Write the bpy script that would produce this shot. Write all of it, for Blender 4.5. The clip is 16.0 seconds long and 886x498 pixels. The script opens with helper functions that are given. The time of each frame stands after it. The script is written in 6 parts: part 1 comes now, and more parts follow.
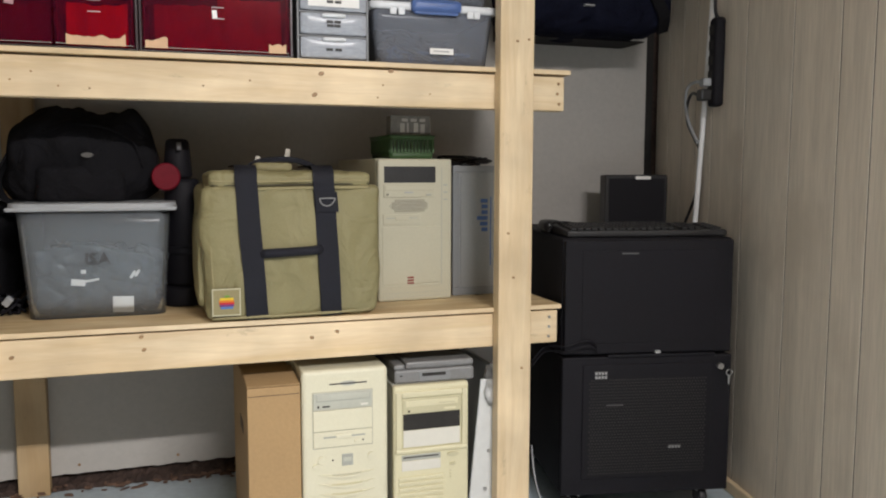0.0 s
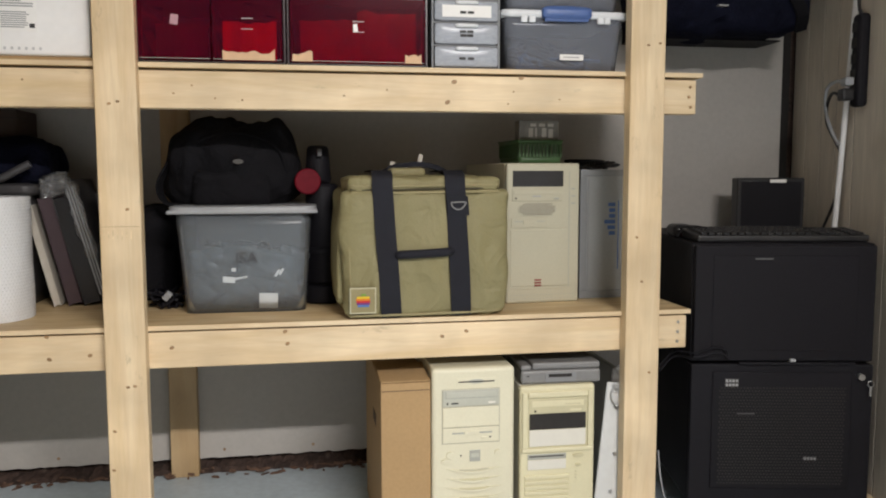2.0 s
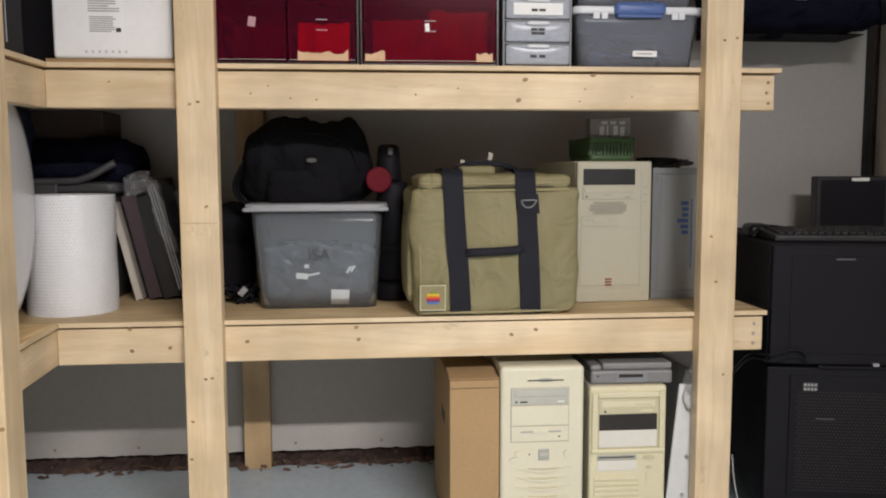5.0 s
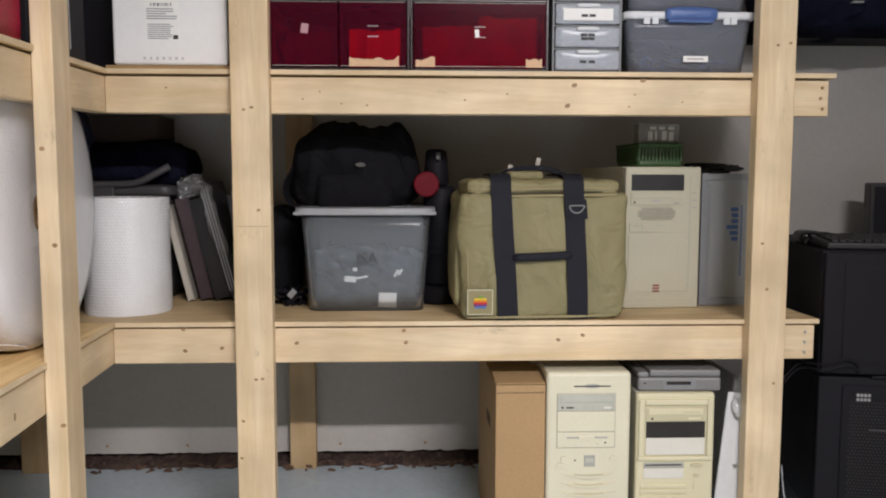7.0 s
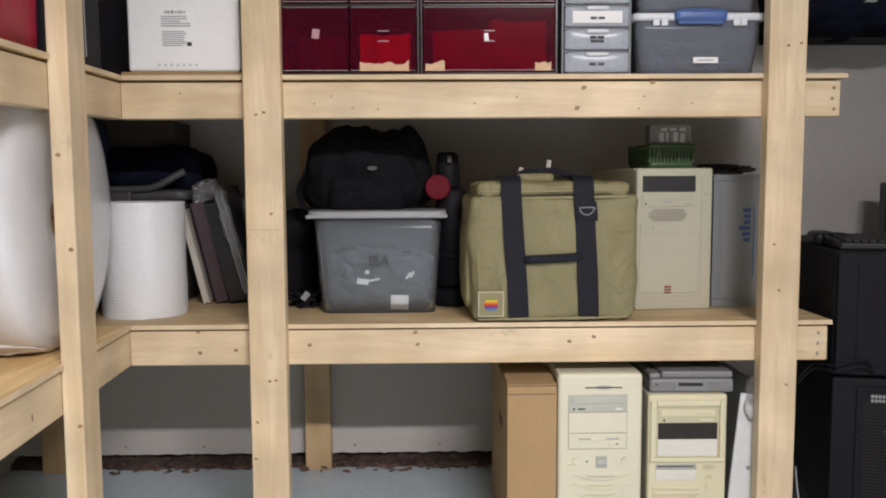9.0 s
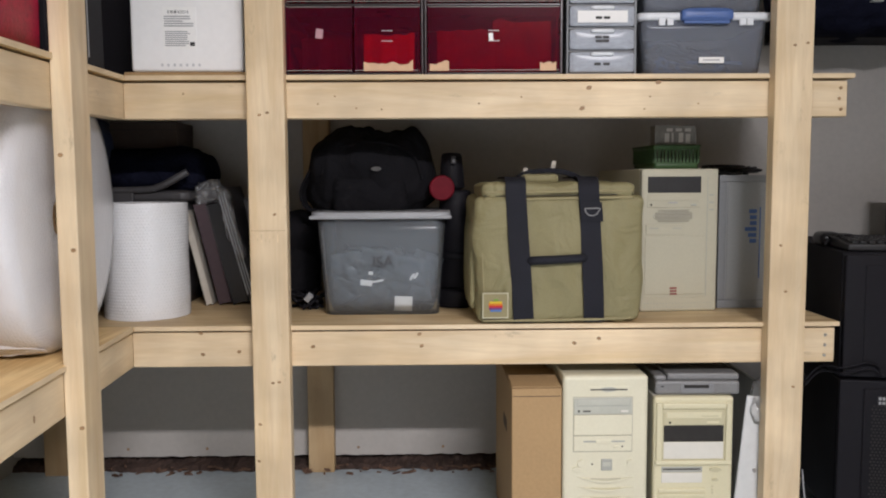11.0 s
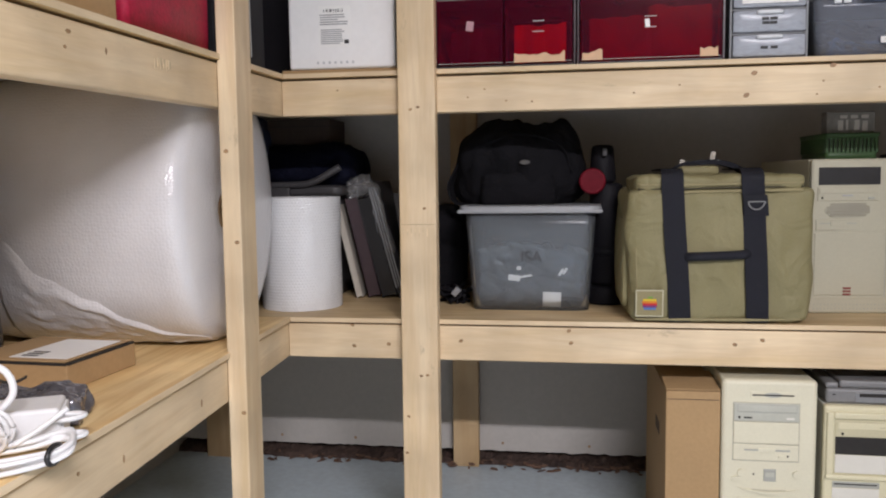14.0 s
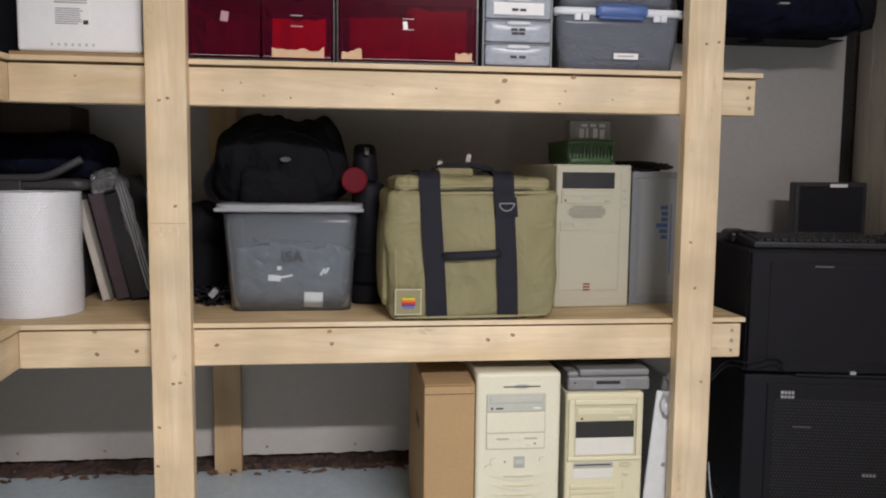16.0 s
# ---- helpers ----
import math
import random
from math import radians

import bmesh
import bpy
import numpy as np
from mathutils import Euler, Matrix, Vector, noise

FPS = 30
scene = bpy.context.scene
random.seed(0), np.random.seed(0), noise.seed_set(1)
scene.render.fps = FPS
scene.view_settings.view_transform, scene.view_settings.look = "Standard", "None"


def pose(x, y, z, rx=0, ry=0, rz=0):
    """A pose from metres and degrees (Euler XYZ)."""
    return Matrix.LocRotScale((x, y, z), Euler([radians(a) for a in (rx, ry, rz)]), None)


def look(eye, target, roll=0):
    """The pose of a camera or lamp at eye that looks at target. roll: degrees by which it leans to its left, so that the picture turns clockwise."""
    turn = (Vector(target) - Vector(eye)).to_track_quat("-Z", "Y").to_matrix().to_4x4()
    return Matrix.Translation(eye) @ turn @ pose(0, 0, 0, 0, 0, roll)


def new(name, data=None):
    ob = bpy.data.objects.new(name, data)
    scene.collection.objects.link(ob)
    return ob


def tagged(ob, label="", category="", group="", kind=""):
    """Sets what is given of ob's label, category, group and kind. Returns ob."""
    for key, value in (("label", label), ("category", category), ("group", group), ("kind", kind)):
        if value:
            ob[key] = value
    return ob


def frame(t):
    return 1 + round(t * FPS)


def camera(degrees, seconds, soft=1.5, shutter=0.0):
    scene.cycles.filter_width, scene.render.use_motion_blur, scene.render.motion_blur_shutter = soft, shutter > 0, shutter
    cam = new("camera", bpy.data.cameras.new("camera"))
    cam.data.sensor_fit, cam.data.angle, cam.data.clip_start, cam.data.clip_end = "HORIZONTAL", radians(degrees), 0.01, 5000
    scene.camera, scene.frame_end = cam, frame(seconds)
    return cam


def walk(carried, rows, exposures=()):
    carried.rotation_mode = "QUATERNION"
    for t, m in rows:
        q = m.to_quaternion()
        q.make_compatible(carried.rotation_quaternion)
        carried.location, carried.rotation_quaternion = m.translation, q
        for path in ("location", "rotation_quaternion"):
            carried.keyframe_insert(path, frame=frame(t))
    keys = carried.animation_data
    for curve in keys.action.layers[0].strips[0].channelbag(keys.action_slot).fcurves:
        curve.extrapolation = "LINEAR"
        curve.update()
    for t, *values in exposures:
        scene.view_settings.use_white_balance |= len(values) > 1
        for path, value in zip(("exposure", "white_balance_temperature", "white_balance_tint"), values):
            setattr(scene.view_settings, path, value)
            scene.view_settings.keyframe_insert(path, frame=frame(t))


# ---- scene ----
cam = camera(57.6, 16.0, soft=2.0)
PATH = [
    (0, (-0.079, 0.013, 0.931), (0.542, 1.905, 0.74), 0.1),
    (0.5, (-0.095, -0.018, 0.935), (0.464, 1.893, 0.747), 0.0),
    (1, (-0.103, -0.029, 0.939), (0.376, 1.903, 0.748), -0.2),
    (1.5, (-0.109, -0.026, 0.939), (0.311, 1.92, 0.744), -0.1),
    (2, (-0.114, -0.027, 0.938), (0.222, 1.936, 0.751), -0.1),
    (2.5, (-0.114, -0.023, 0.938), (0.209, 1.941, 0.752), -0.2),
    (3, (-0.122, -0.005, 0.929), (0.175, 1.966, 0.755), -0.0),
    (5.5, (-0.129, -0.039, 0.932), (0.0, 1.948, 0.746), -0.3),
    (6, (-0.135, -0.042, 0.932), (-0.05, 1.947, 0.748), -0.2),
    (6.5, (-0.138, -0.041, 0.934), (-0.057, 1.949, 0.753), -0.0),
    (7, (-0.15, -0.041, 0.937), (-0.068, 1.949, 0.759), 0.1),
    (7.5, (-0.152, -0.038, 0.936), (-0.082, 1.953, 0.76), -0.1),
    (8, (-0.144, -0.028, 0.933), (-0.088, 1.964, 0.762), -0.1),
    (8.5, (-0.14, -0.041, 0.933), (-0.093, 1.951, 0.762), -0.3),
    (9, (-0.13, -0.055, 0.938), (-0.096, 1.938, 0.766), -0.3),
    (11.5, (-0.138, -0.041, 0.934), (-0.11, 1.951, 0.768), -0.3),
    (12, (-0.15, -0.04, 0.937), (-0.131, 1.953, 0.769), -0.2),
    (12.5, (-0.148, -0.043, 0.938), (-0.231, 1.948, 0.777), 0.1),
    (13, (-0.143, -0.053, 0.941), (-0.416, 1.922, 0.78), -0.5),
    (13.5, (-0.147, -0.046, 0.939), (-0.486, 1.918, 0.779), -0.5),
    (14, (-0.161, -0.018, 0.93), (-0.474, 1.949, 0.755), -0.7),
    (14.5, (-0.155, -0.03, 0.934), (-0.385, 1.948, 0.753), -0.4),
    (15, (-0.163, -0.013, 0.929), (-0.231, 1.978, 0.754), -0.1),
    (15.5, (-0.126, -0.002, 0.938), (-0.023, 1.987, 0.754), 0.3),
    (16, (-0.119, 0.007, 0.942), (0.112, 1.985, 0.751), 0.6),
]
walk(cam, [(t, look(eye, target, roll)) for t, eye, target, roll in PATH], exposures=[(0.0, 0.07, 6600, 6), (3.0, 0.0, 6700, 6), (6.0, -0.06, 6500, 10), (9.0, -0.05, 6400, 10), (12.5, -0.1, 6300, 11), (14.0, -0.13, 6280, 12), (16.0, -0.1, 6350, 11)])

# ---- light ----
world = bpy.data.worlds.new("world")
scene.world = world
world.use_nodes = True
world.node_tree.nodes["Background"].inputs[0].default_value = (0.6, 0.6, 0.65, 1)
world.node_tree.nodes["Background"].inputs[1].default_value = 0.0


def ceiling_tube(x, y, length, watts):
    """One fluorescent tube's worth of light just under the ceiling."""
    lamp = bpy.data.lights.new("fluorescent_lamp", "AREA")
    lamp.shape, lamp.size, lamp.size_y, lamp.energy, lamp.color = "RECTANGLE", length, 0.14, watts, (1.0, 0.938, 0.955)
    ob = new("fluorescent_lamp", lamp)
    ob.matrix_world = pose(x, y, 2.36)
    return ob


ceiling_tube(0.85, -1.49, 1.4, 250)

# ---- materials ----
MATS = {}


def mat(name, color, rough=0.6, vary=0.12, scale=6.0, grain=60.0, bump=0.08, metal=0.0, stretch=(1, 1, 1), stain=None, stain_at=0.62, coat=0.0, fold=0.0, spec=0.5):
    """A surface with blotches at one scale, grain at another, fine relief and, if asked, stains."""
    if name in MATS:
        return MATS[name]
    m = bpy.data.materials.new(name)
    m.use_nodes = True
    n, l = m.node_tree.nodes, m.node_tree.links
    b = n["Principled BSDF"]
    co = n.new("ShaderNodeTexCoord")
    mp = n.new("ShaderNodeMapping")
    mp.inputs["Scale"].default_value = stretch
    info = n.new("ShaderNodeObjectInfo")
    mul = n.new("ShaderNodeMath")
    mul.operation, mul.inputs[1].default_value = "MULTIPLY", 7.0
    l.new(info.outputs["Random"], mul.inputs[0])
    l.new(co.outputs["Object"], mp.inputs["Vector"])
    l.new(mul.outputs[0], mp.inputs["Location"])
    big, fine = n.new("ShaderNodeTexNoise"), n.new("ShaderNodeTexNoise")
    big.inputs["Scale"].default_value, big.inputs["Detail"].default_value = scale, 4
    fine.inputs["Scale"].default_value, fine.inputs["Detail"].default_value = grain, 3
    for t in (big, fine):
        l.new(mp.outputs[0], t.inputs["Vector"])
    ramp = n.new("ShaderNodeValToRGB")
    lo, hi = [max(c * (1 - vary), 0) for c in color], [min(c * (1 + vary), 1) for c in color]
    ramp.color_ramp.elements[0].position, ramp.color_ramp.elements[0].color = 0.3, (*lo, 1)
    ramp.color_ramp.elements[1].position, ramp.color_ramp.elements[1].color = 0.7, (*hi, 1)
    mixf = n.new("ShaderNodeMath")
    mixf.operation = "MULTIPLY_ADD"
    mixf.inputs[1].default_value = 0.45
    half = n.new("ShaderNodeMath")
    half.operation, half.inputs[1].default_value = "MULTIPLY", 0.55
    l.new(big.outputs[0], half.inputs[0])
    l.new(fine.outputs[0], mixf.inputs[0])
    l.new(half.outputs[0], mixf.inputs[2])
    l.new(mixf.outputs[0], ramp.inputs[0])
    out = ramp.outputs[0]
    if stain:
        st = n.new("ShaderNodeTexNoise")
        st.inputs["Scale"].default_value, st.inputs["Detail"].default_value = scale * 0.7, 6
        l.new(co.outputs["Object"], st.inputs["Vector"])
        r2 = n.new("ShaderNodeValToRGB")
        r2.color_ramp.elements[0].position, r2.color_ramp.elements[1].position = stain_at, min(stain_at + 0.12, 1)
        l.new(st.outputs[0], r2.inputs[0])
        mx = n.new("ShaderNodeMix")
        mx.data_type = "RGBA"
        mx.inputs[7].default_value = (*stain, 1)
        l.new(r2.outputs[0], mx.inputs[0])
        l.new(out, mx.inputs[6])
        out = mx.outputs[2]
    l.new(out, b.inputs["Base Color"])
    b.inputs["Metallic"].default_value = metal
    b.inputs["Coat Weight"].default_value = coat
    rr = n.new("ShaderNodeMapRange")
    rr.inputs[3].default_value, rr.inputs[4].default_value = max(rough - 0.1, 0.03), min(rough + 0.1, 1)
    l.new(big.outputs[0], rr.inputs[0])
    l.new(rr.outputs[0], b.inputs["Roughness"])
    if bump:
        bp = n.new("ShaderNodeBump")
        bp.inputs["Strength"].default_value, bp.inputs["Distance"].default_value = bump, 0.004
        l.new(fine.outputs[0], bp.inputs["Height"])
        l.new(bp.outputs[0], b.inputs["Normal"])
        if fold:
            crease, b2 = n.new("ShaderNodeTexNoise"), n.new("ShaderNodeBump")
            crease.inputs["Scale"].default_value, crease.inputs["Detail"].default_value, crease.inputs["Distortion"].default_value = 11, 2, 1.2
            l.new(mp.outputs[0], crease.inputs["Vector"])
            b2.inputs["Strength"].default_value, b2.inputs["Distance"].default_value = fold, 0.02
            l.new(crease.outputs[0], b2.inputs["Height"])
            l.new(bp.outputs[0], b2.inputs["Normal"])
            l.new(b2.outputs[0], b.inputs["Normal"])
    b.inputs["Specular IOR Level"].default_value = spec
    MATS[name] = m
    return m


def pine(axis, tone=(0.75, 0.605, 0.40), name="pine", figure=0.0):
    """Planed softwood with the grain along one axis: growth bands, pores and a few soft patches."""
    key = name + axis
    if key in MATS:
        return MATS[key]
    m = bpy.data.materials.new(key)
    m.use_nodes = True
    n, l = m.node_tree.nodes, m.node_tree.links
    b = n["Principled BSDF"]
    co, mp, info = n.new("ShaderNodeTexCoord"), n.new("ShaderNodeMapping"), n.new("ShaderNodeObjectInfo")
    s = {"x": (0.7, 9, 9), "y": (9, 0.7, 9), "z": (9, 9, 0.7)}[axis]
    mp.inputs["Scale"].default_value = s
    mul = n.new("ShaderNodeMath")
    mul.operation, mul.inputs[1].default_value = "MULTIPLY", 23.0
    l.new(info.outputs["Random"], mul.inputs[0])
    l.new(mul.outputs[0], mp.inputs["Location"])
    l.new(co.outputs["Object"], mp.inputs["Vector"])
    bands, pores, patch = n.new("ShaderNodeTexNoise"), n.new("ShaderNodeTexNoise"), n.new("ShaderNodeTexNoise")
    bands.inputs["Scale"].default_value, bands.inputs["Detail"].default_value, bands.inputs["Distortion"].default_value = 3.2, 5, 0.6
    pores.inputs["Scale"].default_value, pores.inputs["Detail"].default_value = 34, 3
    patch.inputs["Scale"].default_value, patch.inputs["Detail"].default_value = 5.0, 3
    l.new(mp.outputs[0], bands.inputs["Vector"])
    l.new(mp.outputs[0], pores.inputs["Vector"])
    l.new(co.outputs["Object"], patch.inputs["Vector"])
    ramp = n.new("ShaderNodeValToRGB")
    e = ramp.color_ramp.elements
    e[0].position, e[0].color = 0.28, (tone[0] * 0.87, tone[1] * 0.82, tone[2] * 0.72, 1)
    e[1].position, e[1].color = 0.62, (*tone, 1)
    mid = e.new(0.45)
    mid.color = (tone[0] * 0.93, tone[1] * 0.9, tone[2] * 0.86, 1)
    l.new(bands.outputs[0], ramp.inputs[0])
    r2 = n.new("ShaderNodeMapRange")
    r2.inputs[1].default_value, r2.inputs[2].default_value, r2.inputs[3].default_value, r2.inputs[4].default_value = 0.35, 0.65, 0.97, 1.02
    l.new(pores.outputs[0], r2.inputs[0])
    r3 = n.new("ShaderNodeMapRange")
    r3.inputs[1].default_value, r3.inputs[2].default_value, r3.inputs[3].default_value, r3.inputs[4].default_value = 0.32, 0.66, 0.80, 1.08
    l.new(patch.outputs[0], r3.inputs[0])
    mm = n.new("ShaderNodeMath")
    mm.operation = "MULTIPLY"
    l.new(r2.outputs[0], mm.inputs[0])
    l.new(r3.outputs[0], mm.inputs[1])
    vm = n.new("ShaderNodeVectorMath")
    vm.operation = "SCALE"
    l.new(ramp.outputs[0], vm.inputs[0])
    l.new(mm.outputs[0], vm.inputs["Scale"])
    nick, nr, nm = n.new("ShaderNodeTexNoise"), n.new("ShaderNodeMapRange"), n.new("ShaderNodeVectorMath")
    nick.inputs["Scale"].default_value, nick.inputs["Detail"].default_value, nick.inputs["Roughness"].default_value = 26, 5, 0.7
    m3 = n.new("ShaderNodeMapping")
    m3.inputs["Scale"].default_value = [0.35 + 0.65 * (v > 1) for v in s]
    l.new(co.outputs["Object"], m3.inputs["Vector"])
    l.new(mul.outputs[0], m3.inputs["Location"])
    l.new(m3.outputs[0], nick.inputs["Vector"])
    nr.inputs[1].default_value, nr.inputs[2].default_value, nr.inputs[3].default_value, nr.inputs[4].default_value = 0.64, 0.76, 1.0, 0.62
    l.new(nick.outputs[0], nr.inputs[0])
    nm.operation = "SCALE"
    l.new(vm.outputs[0], nm.inputs[0])
    l.new(nr.outputs[0], nm.inputs["Scale"])
    vm = nm
    l.new(vm.outputs[0], b.inputs["Base Color"])
    if figure:
        fig, fr, mx = n.new("ShaderNodeTexNoise"), n.new("ShaderNodeValToRGB"), n.new("ShaderNodeMix")
        m2 = n.new("ShaderNodeMapping")
        m2.inputs["Scale"].default_value = [v * 0.35 for v in s]
        l.new(co.outputs["Object"], m2.inputs["Vector"])
        fig.inputs["Scale"].default_value, fig.inputs["Detail"].default_value, fig.inputs["Distortion"].default_value = 2.6, 3, 2.2
        l.new(m2.outputs[0], fig.inputs["Vector"])
        e2 = fr.color_ramp.elements
        e2[0].position, e2[0].color, e2[1].position, e2[1].color = 0.40, (0, 0, 0, 1), 0.56, (0, 0, 0, 1)
        e2.new(0.48).color = (figure, figure, figure, 1)
        l.new(fig.outputs[0], fr.inputs[0])
        mx.data_type = "RGBA"
        mx.inputs[7].default_value = (tone[0] * 0.62, tone[1] * 0.5, tone[2] * 0.38, 1)
        l.new(fr.outputs[0], mx.inputs[0])
        l.new(vm.outputs[0], mx.inputs[6])
        l.new(mx.outputs[2], b.inputs["Base Color"])
    b.inputs["Roughness"].default_value = 0.55
    bp = n.new("ShaderNodeBump")
    bp.inputs["Strength"].default_value, bp.inputs["Distance"].default_value = 0.12, 0.002
    l.new(pores.outputs[0], bp.inputs["Height"])
    l.new(bp.outputs[0], b.inputs["Normal"])
    MATS[key] = m
    return m


def clear(name, tint=(0.75, 0.78, 0.82), body=(0.55, 0.58, 0.62), milk=0.45, rough=0.18, ior=1.3):
    """Thin see-through plastic: tinted, partly milky, with a soft gloss."""
    if name in MATS:
        return MATS[name]
    m = bpy.data.materials.new(name)
    m.use_nodes = True
    n, l = m.node_tree.nodes, m.node_tree.links
    n.remove(n["Principled BSDF"])
    tr, df, gl = n.new("ShaderNodeBsdfTransparent"), n.new("ShaderNodeBsdfDiffuse"), n.new("ShaderNodeBsdfGlossy")
    tr.inputs[0].default_value, df.inputs[0].default_value = (*tint, 1), (*body, 1)
    gl.inputs["Roughness"].default_value = rough
    a, c = n.new("ShaderNodeMixShader"), n.new("ShaderNodeMixShader")
    noi, rng = n.new("ShaderNodeTexNoise"), n.new("ShaderNodeMapRange")
    noi.inputs["Scale"].default_value, noi.inputs["Detail"].default_value = 9, 4
    rng.inputs[1].default_value, rng.inputs[2].default_value, rng.inputs[3].default_value, rng.inputs[4].default_value = 0.3, 0.7, milk * 0.9, milk * 1.1
    l.new(noi.outputs[0], rng.inputs[0])
    l.new(rng.outputs[0], a.inputs[0])
    l.new(tr.outputs[0], a.inputs[1])
    l.new(df.outputs[0], a.inputs[2])
    fr = n.new("ShaderNodeFresnel")
    fr.inputs[0].default_value = ior
    l.new(fr.outputs[0], c.inputs[0])
    l.new(a.outputs[0], c.inputs[1])
    l.new(gl.outputs[0], c.inputs[2])
    l.new(c.outputs[0], n["Material Output"].inputs[0])
    MATS[name] = m
    return m


def bubble(name, cell=115.0, strength=0.2, rough=0.32, crinkle=0.2):
    """White bubble film: soft, slightly shiny, with round blisters."""
    if name in MATS:
        return MATS[name]
    m = bpy.data.materials.new(name)
    m.use_nodes = True
    n, l = m.node_tree.nodes, m.node_tree.links
    b = n["Principled BSDF"]
    co, vo, bp, noi, ramp = n.new("ShaderNodeTexCoord"), n.new("ShaderNodeTexVoronoi"), n.new("ShaderNodeBump"), n.new("ShaderNodeTexNoise"), n.new("ShaderNodeValToRGB")
    vo.inputs["Scale"].default_value = cell
    vo.inputs["Randomness"].default_value = 0.55
    l.new(co.outputs["Object"], vo.inputs["Vector"])
    bp.invert = True
    bp.inputs["Strength"].default_value, bp.inputs["Distance"].default_value = strength, 0.004
    l.new(vo.outputs["Distance"], bp.inputs["Height"])
    crk, b2 = n.new("ShaderNodeTexNoise"), n.new("ShaderNodeBump")
    crk.inputs["Scale"].default_value, crk.inputs["Detail"].default_value, crk.inputs["Distortion"].default_value = 26, 5, 0.8
    l.new(co.outputs["Object"], crk.inputs["Vector"])
    b2.inputs["Strength"].default_value, b2.inputs["Distance"].default_value = crinkle, 0.008
    l.new(crk.outputs[0], b2.inputs["Height"])
    l.new(bp.outputs[0], b2.inputs["Normal"])
    l.new(b2.outputs[0], b.inputs["Normal"])
    noi.inputs["Scale"].default_value = 7
    l.new(co.outputs["Object"], noi.inputs["Vector"])
    ramp.color_ramp.elements[0].color, ramp.color_ramp.elements[1].color = (0.58, 0.57, 0.575, 1), (0.77, 0.765, 0.77, 1)
    l.new(noi.outputs[0], ramp.inputs[0])
    l.new(ramp.outputs[0], b.inputs["Base Color"])
    b.inputs["Roughness"].default_value = rough
    b.inputs["Subsurface Weight"].default_value = 0.15
    b.inputs["Subsurface Radius"].default_value = (0.03, 0.03, 0.03)
    MATS[name] = m
    return m


PINE_X, PINE_Y, PINE_Z = pine("x", figure=0.16), pine("y", figure=0.16), pine("z", figure=0.16)
PLY = pine("x", (0.70, 0.54, 0.31), "plywood", 0.6)
PLY_Y = pine("y", (0.88, 0.655, 0.33), "plywood", 0.6)
OLDPINE = pine("z", (0.50, 0.36, 0.20), "old_pine")
KNOT = mat("knot_wood", (0.30, 0.18, 0.085), 0.5, 0.45, 120)
STEEL = mat("dull_steel", (0.5, 0.5, 0.5), 0.35, 0.15, 20, metal=0.9)
DRYWALL = mat("painted_drywall", (0.44, 0.42, 0.39), 0.8, 0.07, 2.2, 70, 0.1, stain=(0.38, 0.36, 0.33))
CONCRETE = mat("painted_concrete_floor", (0.50, 0.58, 0.63), 0.42, 0.16, 3.0, 45, 0.15, stain=(0.38, 0.44, 0.48))
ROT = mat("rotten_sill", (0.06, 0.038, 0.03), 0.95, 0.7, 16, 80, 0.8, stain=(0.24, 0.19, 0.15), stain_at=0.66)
PANEL = mat("grey_wood_panelling", (0.62, 0.55, 0.455), 0.6, 0.20, 3.0, 26, 0.2, stretch=(7, 7, 0.4), stain=(0.52, 0.455, 0.37), stain_at=0.56, spec=0.3)
UNSEENWALL = mat("unseen_wall_dulled", (0.36, 0.345, 0.325), 0.85, 0.08, 2)
WHITEWALL = mat("white_wall_paint", (0.72, 0.70, 0.66), 0.8, 0.05, 2)
CARD = mat("brown_cardboard", (0.38, 0.248, 0.118), 0.8, 0.1, 5, 120, 0.12)
CARD_DARK = mat("dull_cardboard", (0.10, 0.068, 0.045), 0.85, 0.1, 5)
WHITECARD = mat("white_cardboard", (0.80, 0.79, 0.77), 0.6, 0.04, 4)
PAPER = mat("white_paper", (0.82, 0.81, 0.78), 0.6, 0.04, 6)
INK = mat("black_ink", (0.03, 0.03, 0.03), 0.6, 0.2, 40)
GREYINK = mat("grey_ink", (0.35, 0.35, 0.35), 0.6, 0.2, 40)
DRIVEPALE = mat("pale_grey_green_drive_plastic", (0.46, 0.465, 0.395), 0.45, 0.08, 8)
JOINT = mat("shaded_beige_joint", (0.44, 0.42, 0.33), 0.6, 0.1, 20)
BEIGE = mat("beige_case_plastic", (0.66, 0.63, 0.475), 0.45, 0.05, 5, 200, 0.06)
BEIGE_PALE = mat("pale_beige_plastic", (0.47, 0.445, 0.335), 0.42, 0.05, 5, 200, 0.05)
YELLOWED = mat("yellowed_case_plastic", (0.64, 0.595, 0.40), 0.45, 0.06, 4, 200, 0.06)
YELLOWED_DARK = mat("yellowed_drive_plastic", (0.53, 0.49, 0.32), 0.5, 0.08, 6, 200, 0.06)
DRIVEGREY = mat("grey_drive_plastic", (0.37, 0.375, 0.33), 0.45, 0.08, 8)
OFFWHITE = mat("off_white_plastic", (0.66, 0.64, 0.565), 0.4, 0.05, 5)
DARKPLASTIC = mat("dark_plastic", (0.016, 0.016, 0.0175), 0.4, 0.25, 20, 150, 0.05)
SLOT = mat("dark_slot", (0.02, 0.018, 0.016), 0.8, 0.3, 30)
SMOKE = mat("smoked_black_plastic", (0.03, 0.018, 0.02), 0.3, 0.2, 12)
GREYBOX = mat("grey_instrument_paint", (0.255, 0.262, 0.26), 0.5, 0.08, 5, 150, 0.06)
GREYBOX_DARK = mat("dark_grey_instrument_paint", (0.21, 0.217, 0.222), 0.5, 0.08, 5, 150, 0.06)
